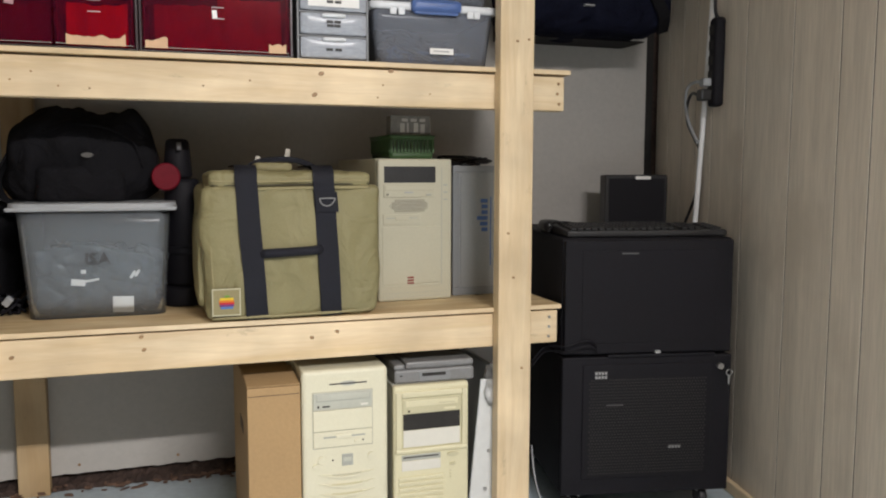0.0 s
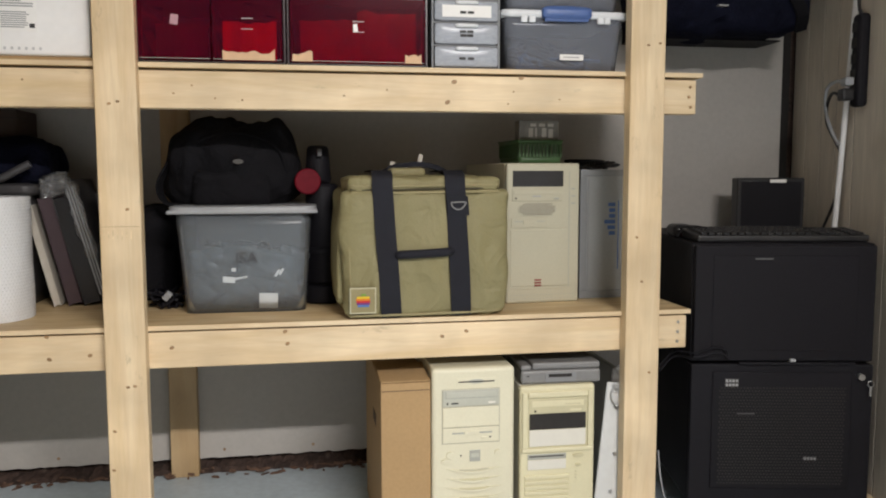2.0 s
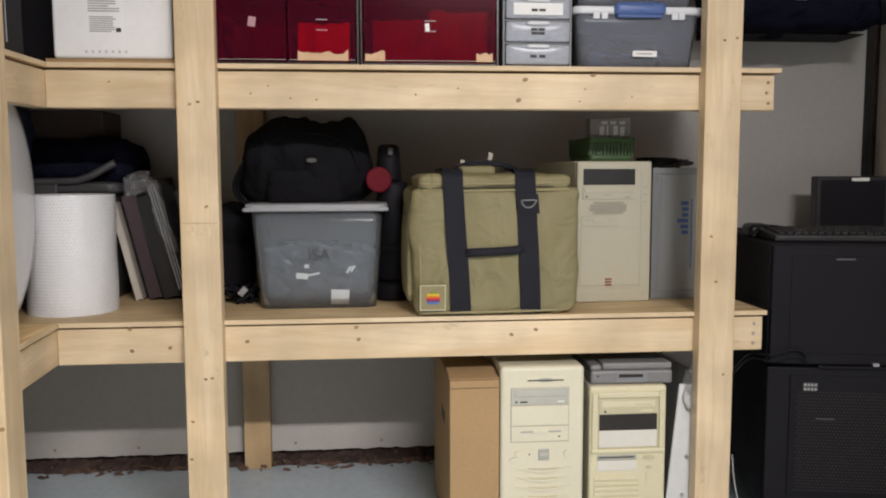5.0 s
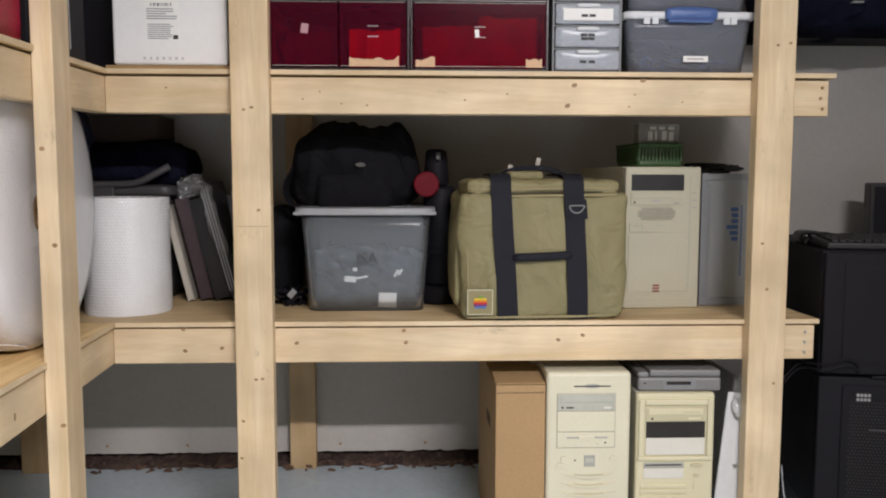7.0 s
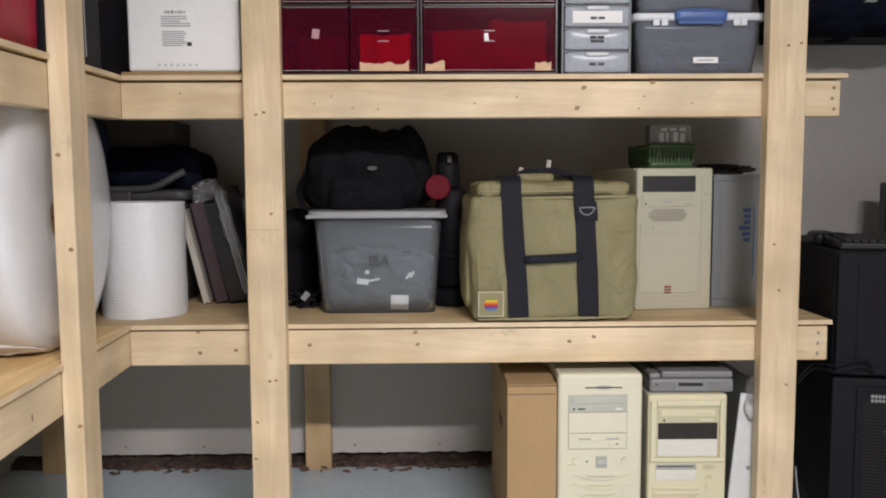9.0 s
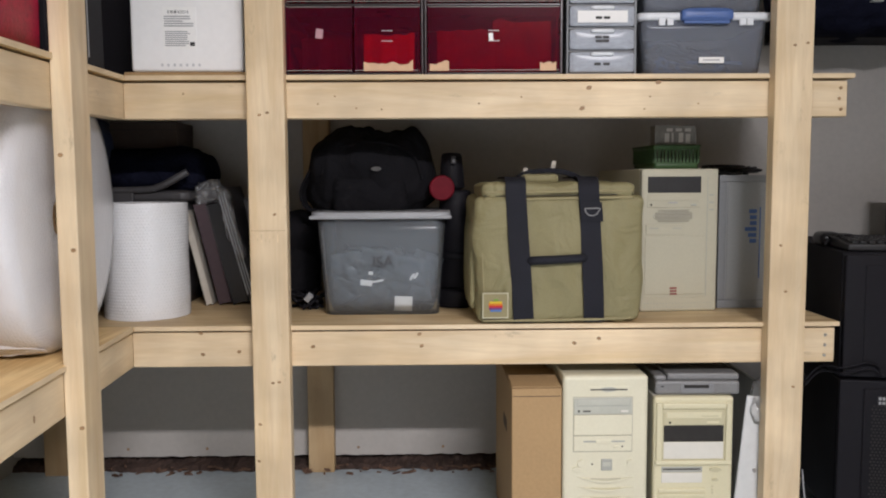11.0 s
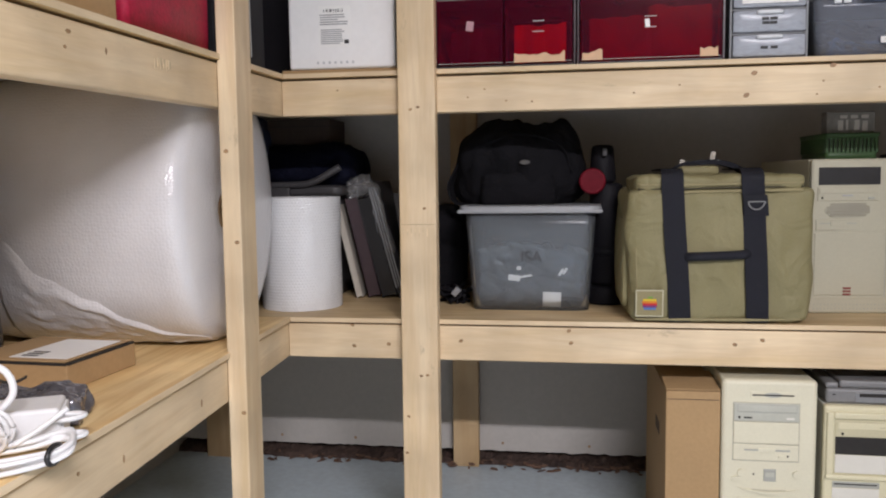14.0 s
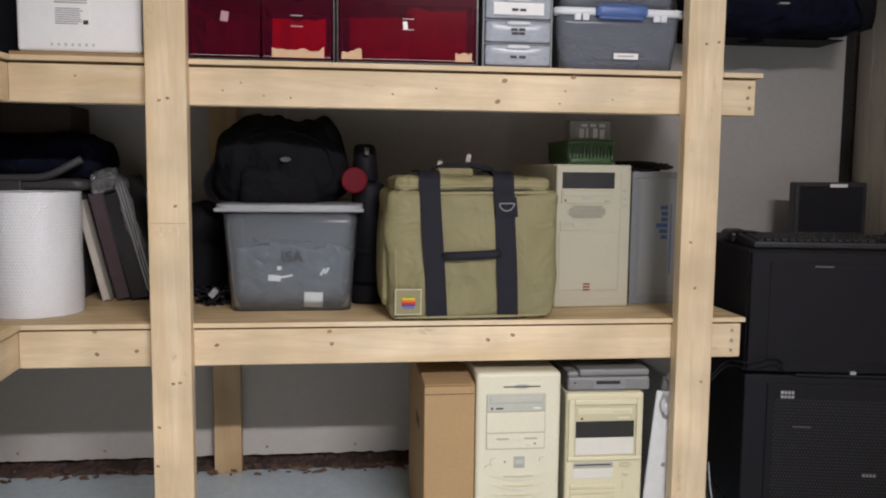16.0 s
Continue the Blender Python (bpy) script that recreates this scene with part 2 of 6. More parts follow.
LAPTOPGREY = mat("grey_laptop_plastic", (0.19, 0.19, 0.188), 0.5, 0.1, 8, 150, 0.06)
BLUE_INK = mat("blue_print", (0.05, 0.11, 0.28), 0.5, 0.1, 20)
RED_INK = mat("dark_red_print", (0.25, 0.05, 0.04), 0.5, 0.1, 20)
KHAKI = mat("khaki_nylon", (0.225, 0.20, 0.10), 0.6, 0.10, 7, 330, 0.3, fold=0.65, spec=0.35)
KHAKI_EDGE = mat("khaki_piping", (0.26, 0.225, 0.115), 0.75, 0.12, 9, 300, 0.3)
WEBBING = mat("navy_webbing", (0.014, 0.0145, 0.020), 0.8, 0.2, 20, 350, 0.4, spec=0.25)
BLACKCLOTH = mat("black_nylon", (0.0085, 0.0082, 0.0098), 0.9, 0.35, 9, 260, 0.4, fold=0.6, spec=0.12)
NAVYCLOTH = mat("navy_cloth", (0.0075, 0.0085, 0.018), 0.95, 0.5, 16, 220, 0.4, fold=0.8, spec=0.06)
BLACKMETAL = mat("black_powder_coat", (0.0088, 0.0082, 0.0108), 0.62, 0.2, 5, 160, 0.08, spec=0.17)
BLACKMETAL_2 = mat("black_front_panel", (0.0092, 0.0088, 0.0115), 0.6, 0.2, 5, 160, 0.08, spec=0.17)
REDPLASTIC = mat("red_plastic", (0.34, 0.008, 0.04), 0.5, 0.4, 30, 160, 0.15)
REDCAP = mat("red_cap", (0.13, 0.006, 0.014), 0.6, 0.15, 9, spec=0.15)
GREENPLASTIC = mat("green_basket_plastic", (0.045, 0.10, 0.034), 0.45, 0.15, 9)
BLUEPLASTIC = mat("blue_handle_plastic", (0.07, 0.13, 0.33), 0.4, 0.1, 9)
LIDWHITE = mat("white_lid_plastic", (0.66, 0.68, 0.70), 0.4, 0.06, 9)
LIDGREY = mat("grey_lid_plastic", (0.31, 0.32, 0.33), 0.42, 0.08, 9)
WHITECABLE = mat("white_cable", (0.76, 0.76, 0.76), 0.4, 0.05, 20)
WHITEMETAL = mat("white_painted_steel", (0.60, 0.61, 0.60), 0.35, 0.06, 5)
TUBCLEAR = clear("clear_tub_plastic", (0.86, 0.89, 0.91), (0.44, 0.47, 0.50), 0.16, 0.2)
BAGFILM = mat("grey_blue_static_bag", (0.040, 0.050, 0.057), 0.25, 0.6, 16, 60, 0.4, fold=0.8)
TUBBLUE = clear("clear_bluish_plastic", (0.76, 0.79, 0.84), (0.36, 0.38, 0.43), 0.28)
DRAWERCLEAR = clear("frosted_drawer_plastic", (0.8, 0.82, 0.86), (0.50, 0.53, 0.58), 0.7)
REDCLEAR = clear("red_see_through_plastic", (1.0, 0.04, 0.15), (0.13, 0.012, 0.045), 0.20, 0.16, 1.16)
REDCLEAR_IN = clear("red_drawer_plastic", (0.92, 0.12, 0.16), (0.10, 0.004, 0.012), 0.06, 0.3, 1.02)
SHINYBUBBLE = bubble("shiny_bubble_film", 155.0, 0.2, 0.05, 0.22)
FILM = clear("clear_film", (0.94, 0.94, 0.94), (0.75, 0.75, 0.75), 0.12, 0.12, 1.4)
DARKFILM = mat("black_plastic_film", (0.035, 0.034, 0.04), 0.18, 0.4, 14)
BUBBLE = bubble("bubble_film", 155.0, 0.2, 0.11, 0.06)
BUBBLE_PLAIN = mat("white_bubble_film_roll", (0.72, 0.725, 0.725), 0.16, 0.05, 8, 150, 0.1)
MAUVE = mat("mauve_cover", (0.06, 0.036, 0.042), 0.6, 0.15, 8)
CREAM = mat("cream_paper", (0.52, 0.48, 0.41), 0.7, 0.08, 9)
GREYBIN = mat("grey_bin_plastic", (0.055, 0.053, 0.055), 0.5, 0.12, 6)


# ---- shapes ----
def box(bm, x0, x1, y0, y1, z0, z1, bevel=0.0, seg=2):
    """A block, its edges rounded, added to bm."""
    t = bmesh.new()
    bmesh.ops.create_cube(t, size=1)
    for v in t.verts:
        v.co = Vector((x0 + (v.co.x + 0.5) * (x1 - x0), y0 + (v.co.y + 0.5) * (y1 - y0), z0 + (v.co.z + 0.5) * (z1 - z0)))
    if bevel:
        bmesh.ops.bevel(t, geom=t.edges[:], offset=min(bevel, 0.45 * min(abs(x1 - x0), abs(y1 - y0), abs(z1 - z0))), segments=seg, affect="EDGES", profile=0.5)
    return join(bm, t)


def join(bm, t, m=None):
    if m is not None:
        t.transform(m)
    table = {v: bm.verts.new(v.co) for v in t.verts}
    for f in t.faces:
        try:
            g = bm.faces.new([table[v] for v in f.verts])
            g.smooth = f.smooth
        except ValueError:
            pass
    t.free()
    return bm


def blk(*a, **k):
    return box(bmesh.new(), *a, **k)


def cyl(bm, r, h, m=None, n=24, r2=None, bevel=0.0):
    """A round post standing on z = 0, then moved by m."""
    t = bmesh.new()
    bmesh.ops.create_cone(t, cap_ends=True, segments=n, radius1=r, radius2=r if r2 is None else r2, depth=h)
    bmesh.ops.translate(t, verts=t.verts, vec=(0, 0, h / 2))
    if bevel:
        bmesh.ops.bevel(t, geom=[e for e in t.edges if any(len(f.verts) > 4 for f in e.link_faces)], offset=bevel, segments=2, affect="EDGES", profile=0.5)
    for f in t.faces:
        f.smooth = len(f.verts) == 4
    return join(bm, t, m)


def soft(w, d, h, r, cuts=14, bulge=(0, 0, 0), crease=0.0, freq=6.0, seed=0):
    """A stuffed block of w x d x h on z = 0, centred in x and y: corners of radius r, sides that belly out, and folds."""
    t = bmesh.new()
    bmesh.ops.create_cube(t, size=2)
    bmesh.ops.subdivide_edges(t, edges=t.edges[:], cuts=cuts, use_grid_fill=True)
    half = Vector((w / 2, d / 2, h / 2))
    for v in t.verts:
        u = v.co.copy()
        p = Vector((u.x * half.x, u.y * half.y, u.z * half.z))
        q = Vector([max(-half[i] + r, min(half[i] - r, p[i])) for i in range(3)])
        e = p - q
        if e.length > 1e-6:
            p = q + e.normalized() * r
        for i in range(3):
            j, k = (i + 1) % 3, (i + 2) % 3
            p[i] += bulge[i] * u[i] * (1 - u[j] ** 2) * (1 - u[k] ** 2)
        if crease:
            s = Vector((seed * 3.1, seed * 1.7, seed))
            a = noise.noise(p * freq + s) + 0.5 * noise.noise(Vector((p.x * freq * 3, p.y * freq * 3, p.z * freq * 1.5)) + s)
            p += e.normalized() * crease * a if e.length > 1e-6 else Vector([(crease * a * u[i] if abs(u[i]) > 0.999 else 0) for i in range(3)])
        v.co = p + Vector((0, 0, h / 2))
    for f in t.faces:
        f.smooth = True
    return t


def smooth_path(pts, n=8):
    """A soft line through pts."""
    P = [Vector(p) for p in pts]
    P = [2 * P[0] - P[1]] + P + [2 * P[-1] - P[-2]]
    out = []
    for i in range(1, len(P) - 2):
        for k in range(n):
            t = k / n
            a, b, c, d = P[i - 1], P[i], P[i + 1], P[i + 2]
            out.append(0.5 * (2 * b + (c - a) * t + (2 * a - 5 * b + 4 * c - d) * t * t + (3 * b - a - 3 * c + d) * t ** 3))
    return out + [P[-2]]


def tube(bm, pts, r, n=8, steps=8):
    """A cord along a soft line."""
    path = smooth_path(pts, steps) if steps else [Vector(p) for p in pts]
    rings, side = [], None
    for i, p in enumerate(path):
        t = (path[min(i + 1, len(path) - 1)] - path[max(i - 1, 0)]).normalized()
        if side is None:
            side = t.orthogonal().normalized()
        side = (side - t * side.dot(t)).normalized()
        up = t.cross(side)
        rings.append([bm.verts.new(p + r * (math.cos(a) * side + math.sin(a) * up)) for a in [2 * math.pi * k / n for k in range(n)]])
    for a, b in zip(rings, rings[1:]):
        for k in range(n):
            f = bm.faces.new((a[k], a[(k + 1) % n], b[(k + 1) % n], b[k]))
            f.smooth = True
    bm.faces.new(rings[0][::-1])
    bm.faces.new(rings[-1])
    return bm


def ribbon(bm, pts, width, thick, across=(1, 0, 0), steps=6):
    """A flat band along a soft line, its width along one direction."""
    path = smooth_path(pts, steps) if steps else [Vector(p) for p in pts]
    w = Vector(across).normalized()
    rows = []
    for i, p in enumerate(path):
        t = (path[min(i + 1, len(path) - 1)] - path[max(i - 1, 0)]).normalized()
        nrm = t.cross(w).normalized()
        rows.append([bm.verts.new(p + sx * w * width / 2 + sn * nrm * thick / 2) for sx, sn in ((-1, -1), (1, -1), (1, 1), (-1, 1))])
    for a, b in zip(rows, rows[1:]):
        for k in range(4):
            bm.faces.new((a[k], a[(k + 1) % 4], b[(k + 1) % 4], b[k]))
    bm.faces.new(rows[0][::-1])
    bm.faces.new(rows[-1])
    return bm


def disc(bm, x, z, rx, rz, y0=-0.0015, y1=0.0, n=18, turn=0.0):
    """A flat round button on a front that faces -y."""
    t = bmesh.new()
    bmesh.ops.create_cone(t, cap_ends=True, segments=n, radius1=1, radius2=1, depth=1)
    return join(bm, t, Matrix.Translation((x, (y0 + y1) / 2, z)) @ Matrix.Rotation(turn, 4, "Y") @ Matrix.Diagonal((rx, abs(y1 - y0), rz, 1)) @ Matrix.Rotation(math.pi / 2, 4, "X"))


def hollow(w0, d0, w1, d1, h, wall=0.003, r=0.02, rows=6):
    """An open tub with rounded corners, w0 x d0 at its foot and w1 x d1 at its rim, on z = 0."""
    bm = bmesh.new()

    def ring(w, d, z):
        out = []
        for cx, cy, a0 in ((1, 1, 0), (-1, 1, 90), (-1, -1, 180), (1, -1, 270)):
            for k in range(6):
                a = radians(a0 + 18 * k)
                out.append(bm.verts.new((cx * (w / 2 - r) + r * math.cos(a), cy * (d / 2 - r) + r * math.sin(a), z)))
        return out

    outer = [ring(w0 + (w1 - w0) * i / rows, d0 + (d1 - d0) * i / rows, h * i / rows) for i in range(rows + 1)]
    inner = [ring(w0 + (w1 - w0) * i / rows - 2 * wall, d0 + (d1 - d0) * i / rows - 2 * wall, max(h * i / rows, wall)) for i in range(rows + 1)]
    loops = outer + inner[::-1]
    for a, b in zip(loops, loops[1:]):
        for k in range(len(a)):
            f = bm.faces.new((a[k], a[(k + 1) % len(a)], b[(k + 1) % len(a)], b[k]))
            f.smooth = True
    bm.faces.new(outer[0][::-1])
    bm.faces.new(inner[0])
    return bm


def mesh_of(name, bm, material):
    me = bpy.data.meshes.new(name)
    bmesh.ops.recalc_face_normals(bm, faces=bm.faces)
    bm.to_mesh(me)
    bm.free()
    me.materials.append(material)
    return me


def part(name, bm, material, parent, label=""):
    """One mesh under a thing or under a part."""
    ob = new(name, mesh_of(name, bm, material))
    ob.parent = parent
    return tagged(ob, label)


def thing(name, m, label, category, group=""):
    """The empty at a thing's base that its parts hang on."""
    ob = new(name)
    ob.empty_display_size = 0.05
    ob.matrix_world = m
    return tagged(ob, label, category, group)


def single(name, bm, material, m, label, category, group="", kind=""):
    ob = new(name, mesh_of(name, bm, material))
    ob.matrix_world = m
    return tagged(ob, label, category, group, kind)


def writing(name, text, size, material, parent, m, label=""):
    """Letters in the built-in font, made into a mesh."""
    cu = bpy.data.curves.new(name, "FONT")
    cu.body, cu.size, cu.align_x, cu.extrude = text, size, "CENTER", 0.0004
    tmp = new(name, cu)
    me = bpy.data.meshes.new_from_object(tmp.evaluated_get(bpy.context.evaluated_depsgraph_get()))
    bpy.data.objects.remove(tmp)
    me.materials.append(material)
    ob = new(name, me)
    ob.parent = parent
    ob.matrix_basis = m
    return tagged(ob, label)


def setting(name, bm, material, label, category):
    return tagged(new(name, mesh_of(name, bm, material)), label, category, kind="structure")


# ---- the room ----
BACK = 2.54
setting("floor", blk(-1.65, 4.2, -5.6, 2.72, -0.1, 0.0), CONCRETE, "pale blue painted concrete floor, scuffed", "floor")
setting("ceiling", blk(-1.65, 4.2, -5.6, 2.72, 2.4, 2.5), WHITEWALL, "plain white ceiling", "ceiling")
setting("wall_left", blk(-1.65, -1.5, -5.6, 2.72, 0, 2.4), DRYWALL, "grey-beige painted drywall", "wall")
# Unseen walls added to close the room, dulled so they bounce less light.
setting("wall_front", blk(-1.65, 4.2, -5.75, -5.6, 0, 2.4), UNSEENWALL, "unseen wall behind the aisle, dulled to cut bounced light", "wall")
setting("wall_far_right", blk(4.2, 4.35, -5.6, 2.72, 0, 2.4), UNSEENWALL, "unseen wall across the room, dulled to cut bounced light", "wall")
setting("wall_far_back", blk(1.75, 4.2, 2.6, 2.72, 0, 2.4), UNSEENWALL, "unseen wall beyond the panelling, dulled to cut bounced light", "wall")


def back_wall():
    """Drywall that stops ragged above the floor, with the rotten sill showing under it."""
    bm = bmesh.new()
    n, x0, x1 = 220, -1.5, 1.505
    low = [0.042 + 0.004 * noise.noise(Vector((i * 0.31, 0, 0))) + (0.006 * max(0, noise.noise(Vector((i * 0.9, 3, 0))))) for i in range(n + 1)]
    cols = []
    for i in range(n + 1):
        x = x0 + (x1 - x0) * i / n
        cols.append([bm.verts.new(p) for p in ((x, BACK, low[i]), (x, BACK, 2.4), (x, BACK + 0.013, 2.4), (x, BACK + 0.013, low[i]))])
    for a, b in zip(cols, cols[1:]):
        for k in range(4):
            bm.faces.new((a[k], a[(k + 1) % 4], b[(k + 1) % 4], b[k]))
    wall = setting("wall_back", bm, DRYWALL, "grey-beige drywall, torn along its foot", "wall")
    # A near-black strip makes the corner gap read dark.
    part("corner_strip", blk(1.5055, 1.562, BACK + 0.045, BACK + 0.055, 0.04, 2.398), SLOT, wall, "near-black strip filling the gap in the room's corner")
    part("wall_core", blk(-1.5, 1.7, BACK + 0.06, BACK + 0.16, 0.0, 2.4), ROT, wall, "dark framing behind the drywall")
    for i in range(9):
        part("screw_head", disc(bmesh.new(), -1.15 + 0.262 * i + random.uniform(-0.03, 0.03), 0.068, 0.0045, 0.0045, BACK - 0.0015, BACK, 10), KNOT, wall, "rusty drywall screw")
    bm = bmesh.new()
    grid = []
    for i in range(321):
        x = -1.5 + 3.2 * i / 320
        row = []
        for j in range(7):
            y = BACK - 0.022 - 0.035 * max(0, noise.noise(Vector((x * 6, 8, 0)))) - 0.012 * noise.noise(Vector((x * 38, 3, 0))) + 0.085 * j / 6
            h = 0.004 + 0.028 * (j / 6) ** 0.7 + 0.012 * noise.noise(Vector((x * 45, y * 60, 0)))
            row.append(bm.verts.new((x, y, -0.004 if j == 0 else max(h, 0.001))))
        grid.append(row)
    for a, b in zip(grid, grid[1:]):
        for k in range(6):
            bm.faces.new((a[k], b[k], b[k + 1], a[k + 1]))
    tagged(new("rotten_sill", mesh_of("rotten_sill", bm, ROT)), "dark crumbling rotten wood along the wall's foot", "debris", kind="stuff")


back_wall()


def wood_crumbs():
    """Splinters and flakes of the rotten sill lying on the floor."""
    q, bm = random.Random(15), bmesh.new()
    for _ in range(90):
        x, d = q.uniform(-1.35, 0.06), q.random() ** 2.2
        w, t, h = q.uniform(0.004, 0.03), q.uniform(0.003, 0.010), q.uniform(0.002, 0.009)
        c = blk(-w / 2, w / 2, -t / 2, t / 2, 0, h)
        for v in c.verts:
            v.co += Vector((q.uniform(-1, 1) * w, q.uniform(-1, 1) * t, 0)) * 0.25
        join(bm, c, pose(x, BACK - 0.03 - 0.035 * d, 0.0005 + 0.018 * (1 - d) * q.random(), 0, q.uniform(-6, 6), q.uniform(-40, 40)))
    tagged(new("wood_crumbs", mesh_of("wood_crumbs", bm, mat("reddish_rotten_chips", (0.13, 0.075, 0.05), 0.9, 0.6, 30, 90, 0.5))), "reddish-brown crumbs of rotten wood on the floor", "debris", kind="stuff")


wood_crumbs()

def right_wall():
    """Vertical grooved panelling, a wall that stands eleven degrees askew."""
    wall = tagged(new("wall_right"), "weathered grey-brown grooved wood panelling", "wall", kind="structure")
    wall.matrix_world = pose(1.567, BACK + 0.01, 0, 0, 0, -11.4)
    part("backing", blk(0.014, 0.10, -2.8, 0.12, 0, 2.4), SLOT, wall)
    # Planks beyond -1.75 are unseen, added to block part of the lamp's light.
    edges = (0.02, -0.09, -0.205, -0.31, -0.43, -0.635, -0.876, -1.075, -1.195, -1.40, -1.52, -1.75, -1.87, -2.07, -2.3, -2.5, -2.62, -2.8)
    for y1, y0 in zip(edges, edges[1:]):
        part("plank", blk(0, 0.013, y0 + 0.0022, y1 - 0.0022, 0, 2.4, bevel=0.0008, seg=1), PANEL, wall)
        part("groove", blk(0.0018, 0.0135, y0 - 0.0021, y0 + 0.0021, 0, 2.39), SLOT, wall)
    part("shoe_strip", blk(-0.018, -0.0005, -2.8, -0.02, 0, 0.035, bevel=0.004), PINE_Y, wall, "bare wooden strip at the wall's foot")


right_wall()


# ---- the shelving ----
shelving = thing("storage_shelving", pose(0, 0, 0), "two-tier L-shaped shelving of bare pine studs and plywood", "shelving")
KN = random.Random(4)


def board(name, x0, x1, y0, y1, z0, z1, material, bevel=0.003, turn=None, label=""):
    """A stud with eased edges; its mesh sits about its own middle."""
    c = Vector(((x0 + x1) / 2, (y0 + y1) / 2, (z0 + z1) / 2))
    ob = part(name, blk(x0 - c.x, x1 - c.x, y0 - c.y, y1 - c.y, z0 - c.z, z1 - c.z, bevel=bevel), material, shelving, label)
    ob.matrix_basis = Matrix.Translation(c) if turn is None else turn @ Matrix.Translation(c)
    return ob


def knot(parent, x, z, rx=0.006, rz=0.004, y=-0.0193, turn=0.0):
    """A knot in the front of a stud, in that stud's own measure."""
    part("knot", disc(bmesh.new(), x, z, rx, rz, y - 0.0004, y + 0.003, 12, turn), KNOT, parent)


LOW, UP = 0.58, 1.173
rail_low = board("rail", -0.855, 0.846, 1.88, 1.918, LOW - 0.089, LOW - 0.0045, PINE_X)
rail_up = board("rail", -0.855, 0.856, 1.88, 1.918, UP - 0.089, UP - 0.0045, PINE_X)
for x, z in ((0.24, 1.156), (0.224, 1.108), (0.404, 1.168), (0.385, 1.135), (0.372, 1.106), (0.50, 1.118), (-0.36, 1.138), (-0.25, 1.107), (-0.02, 1.12), (0.08, 1.135), (-0.31, 1.11), (-0.715, 1.145), (-0.40, 1.12)):
    big = x in (0.24, 0.224, 0.404)
    knot(rail_up, x - 0.0005, z - UP + 0.0445, 0.007 if big else 0.0026, 0.005 if big else 0.0022, turn=KN.uniform(-0.6, 0.6))
for x, z in ((-0.16, 0.541), (-0.422, 0.541), (-0.691, 0.576), (-0.687, 0.524), (0.21, 0.545), (0.27, 0.556), (-0.165, 0.57), (-0.60, 0.53)):
    knot(rail_low, x + 0.0045, z - LOW + 0.0445, 0.0055, 0.0042, turn=KN.uniform(-0.6, 0.6))
for rail, xs in ((rail_low, 0.825), (rail_up, 0.838)):
    for dz in (-0.025, 0.0, 0.025):
        part("screw", disc(bmesh.new(), xs + KN.uniform(-0.003, 0.003), dz, 0.004, 0.004, -0.0205, -0.0185, 10), STEEL if rail is rail_low else KNOT, rail)
board("shelf_board", -1.47, 0.852, 1.872, 2.5, LOW + 0.0005, LOW + 0.012, PLY, 0.0015, label="plywood shelf with a raw edge")
board("shelf_board", -1.47, 0.868, 1.872, 2.5, UP + 0.0005, UP + 0.012, PLY, 0.0015, label="plywood shelf with a raw edge")
post_c = board("post", -0.560, -0.472, 1.842, 1.880, 0, 2.39, PINE_Z)
post_r = board("post", 0.666, 0.755, 1.842, 1.880, 0, 2.39, PINE_Z)
for x, z in ((-0.513, 0.46), (-0.498, 0.462), (-0.53, 1.09), (-0.512, 1.095), (-0.50, 0.86), (-0.545, 0.36), (-0.55, 0.27)):
    knot(post_c, x + 0.516, z - 1.195, 0.0045, 0.003, turn=KN.uniform(-0.5, 0.5))
for x, z in ((0.71, 1.245), (0.74, 1.25), (0.69, 0.78), (0.705, 0.67), (0.73, 0.44)):
    knot(post_r, x - 0.7105, z - 1.195, 0.0042, 0.003, turn=KN.uniform(-0.5, 0.5))
board("wall_stud", -0.535, -0.452, 2.495, 2.533, 0.0, 2.39, OLDPINE, label="weathered pine stud against the wall")
stud2 = board("wall_stud", -1.377, -1.292, 2.485, 2.523, 0.0, 2.39, OLDPINE, label="weathered pine stud against the wall")

# the left run, three degrees askew, its local y along the run from the corner
SIDE = pose(-0.855, 1.88, 0, 0, 0, 3.0)
SAG = pose(0, 0, UP, 1.6, 0, 0) @ pose(0, 0, -UP)  # the upper shelf dips towards the aisle
side_low = board("rail", -0.038, -0.0005, -2.0, 0.034, LOW - 0.089, LOW - 0.0045, PINE_Y, turn=SIDE)
side_up = board("rail", -0.038, -0.0005, -2.0, 0.034, UP - 0.089, UP - 0.0045, PINE_Y, turn=SIDE @ SAG)
side_board = board("shelf_board", -0.60, 0.006, -2.0, -0.006, LOW + 0.0005, LOW + 0.012, PLY_Y, 0.0015, turn=SIDE, label="plywood shelf with a raw edge")
board("shelf_board", -0.60, 0.006, -2.0, -0.006, UP + 0.0005, UP + 0.012, PLY_Y, 0.0015, turn=SIDE @ SAG, label="plywood shelf with a raw edge")
post_l = board("post", 0.0005, 0.0385, -0.415, -0.326, 0, 2.39, PINE_Z, turn=SIDE)
board("post", 0.0005, 0.0385, -1.75, -1.661, 0, 2.39, PINE_Z, turn=SIDE)
for x, y, z, side in ((-0.006, -0.0455, 0.977, 0), (0.010, -0.0455, 0.80, 0), (0.012, -0.0455, 0.46, 0)):
    part("knot", disc(bmesh.new(), x, z - 1.195 + 0.01, 0.005, 0.004, -0.0450, -0.0435, 12), KNOT, post_l)
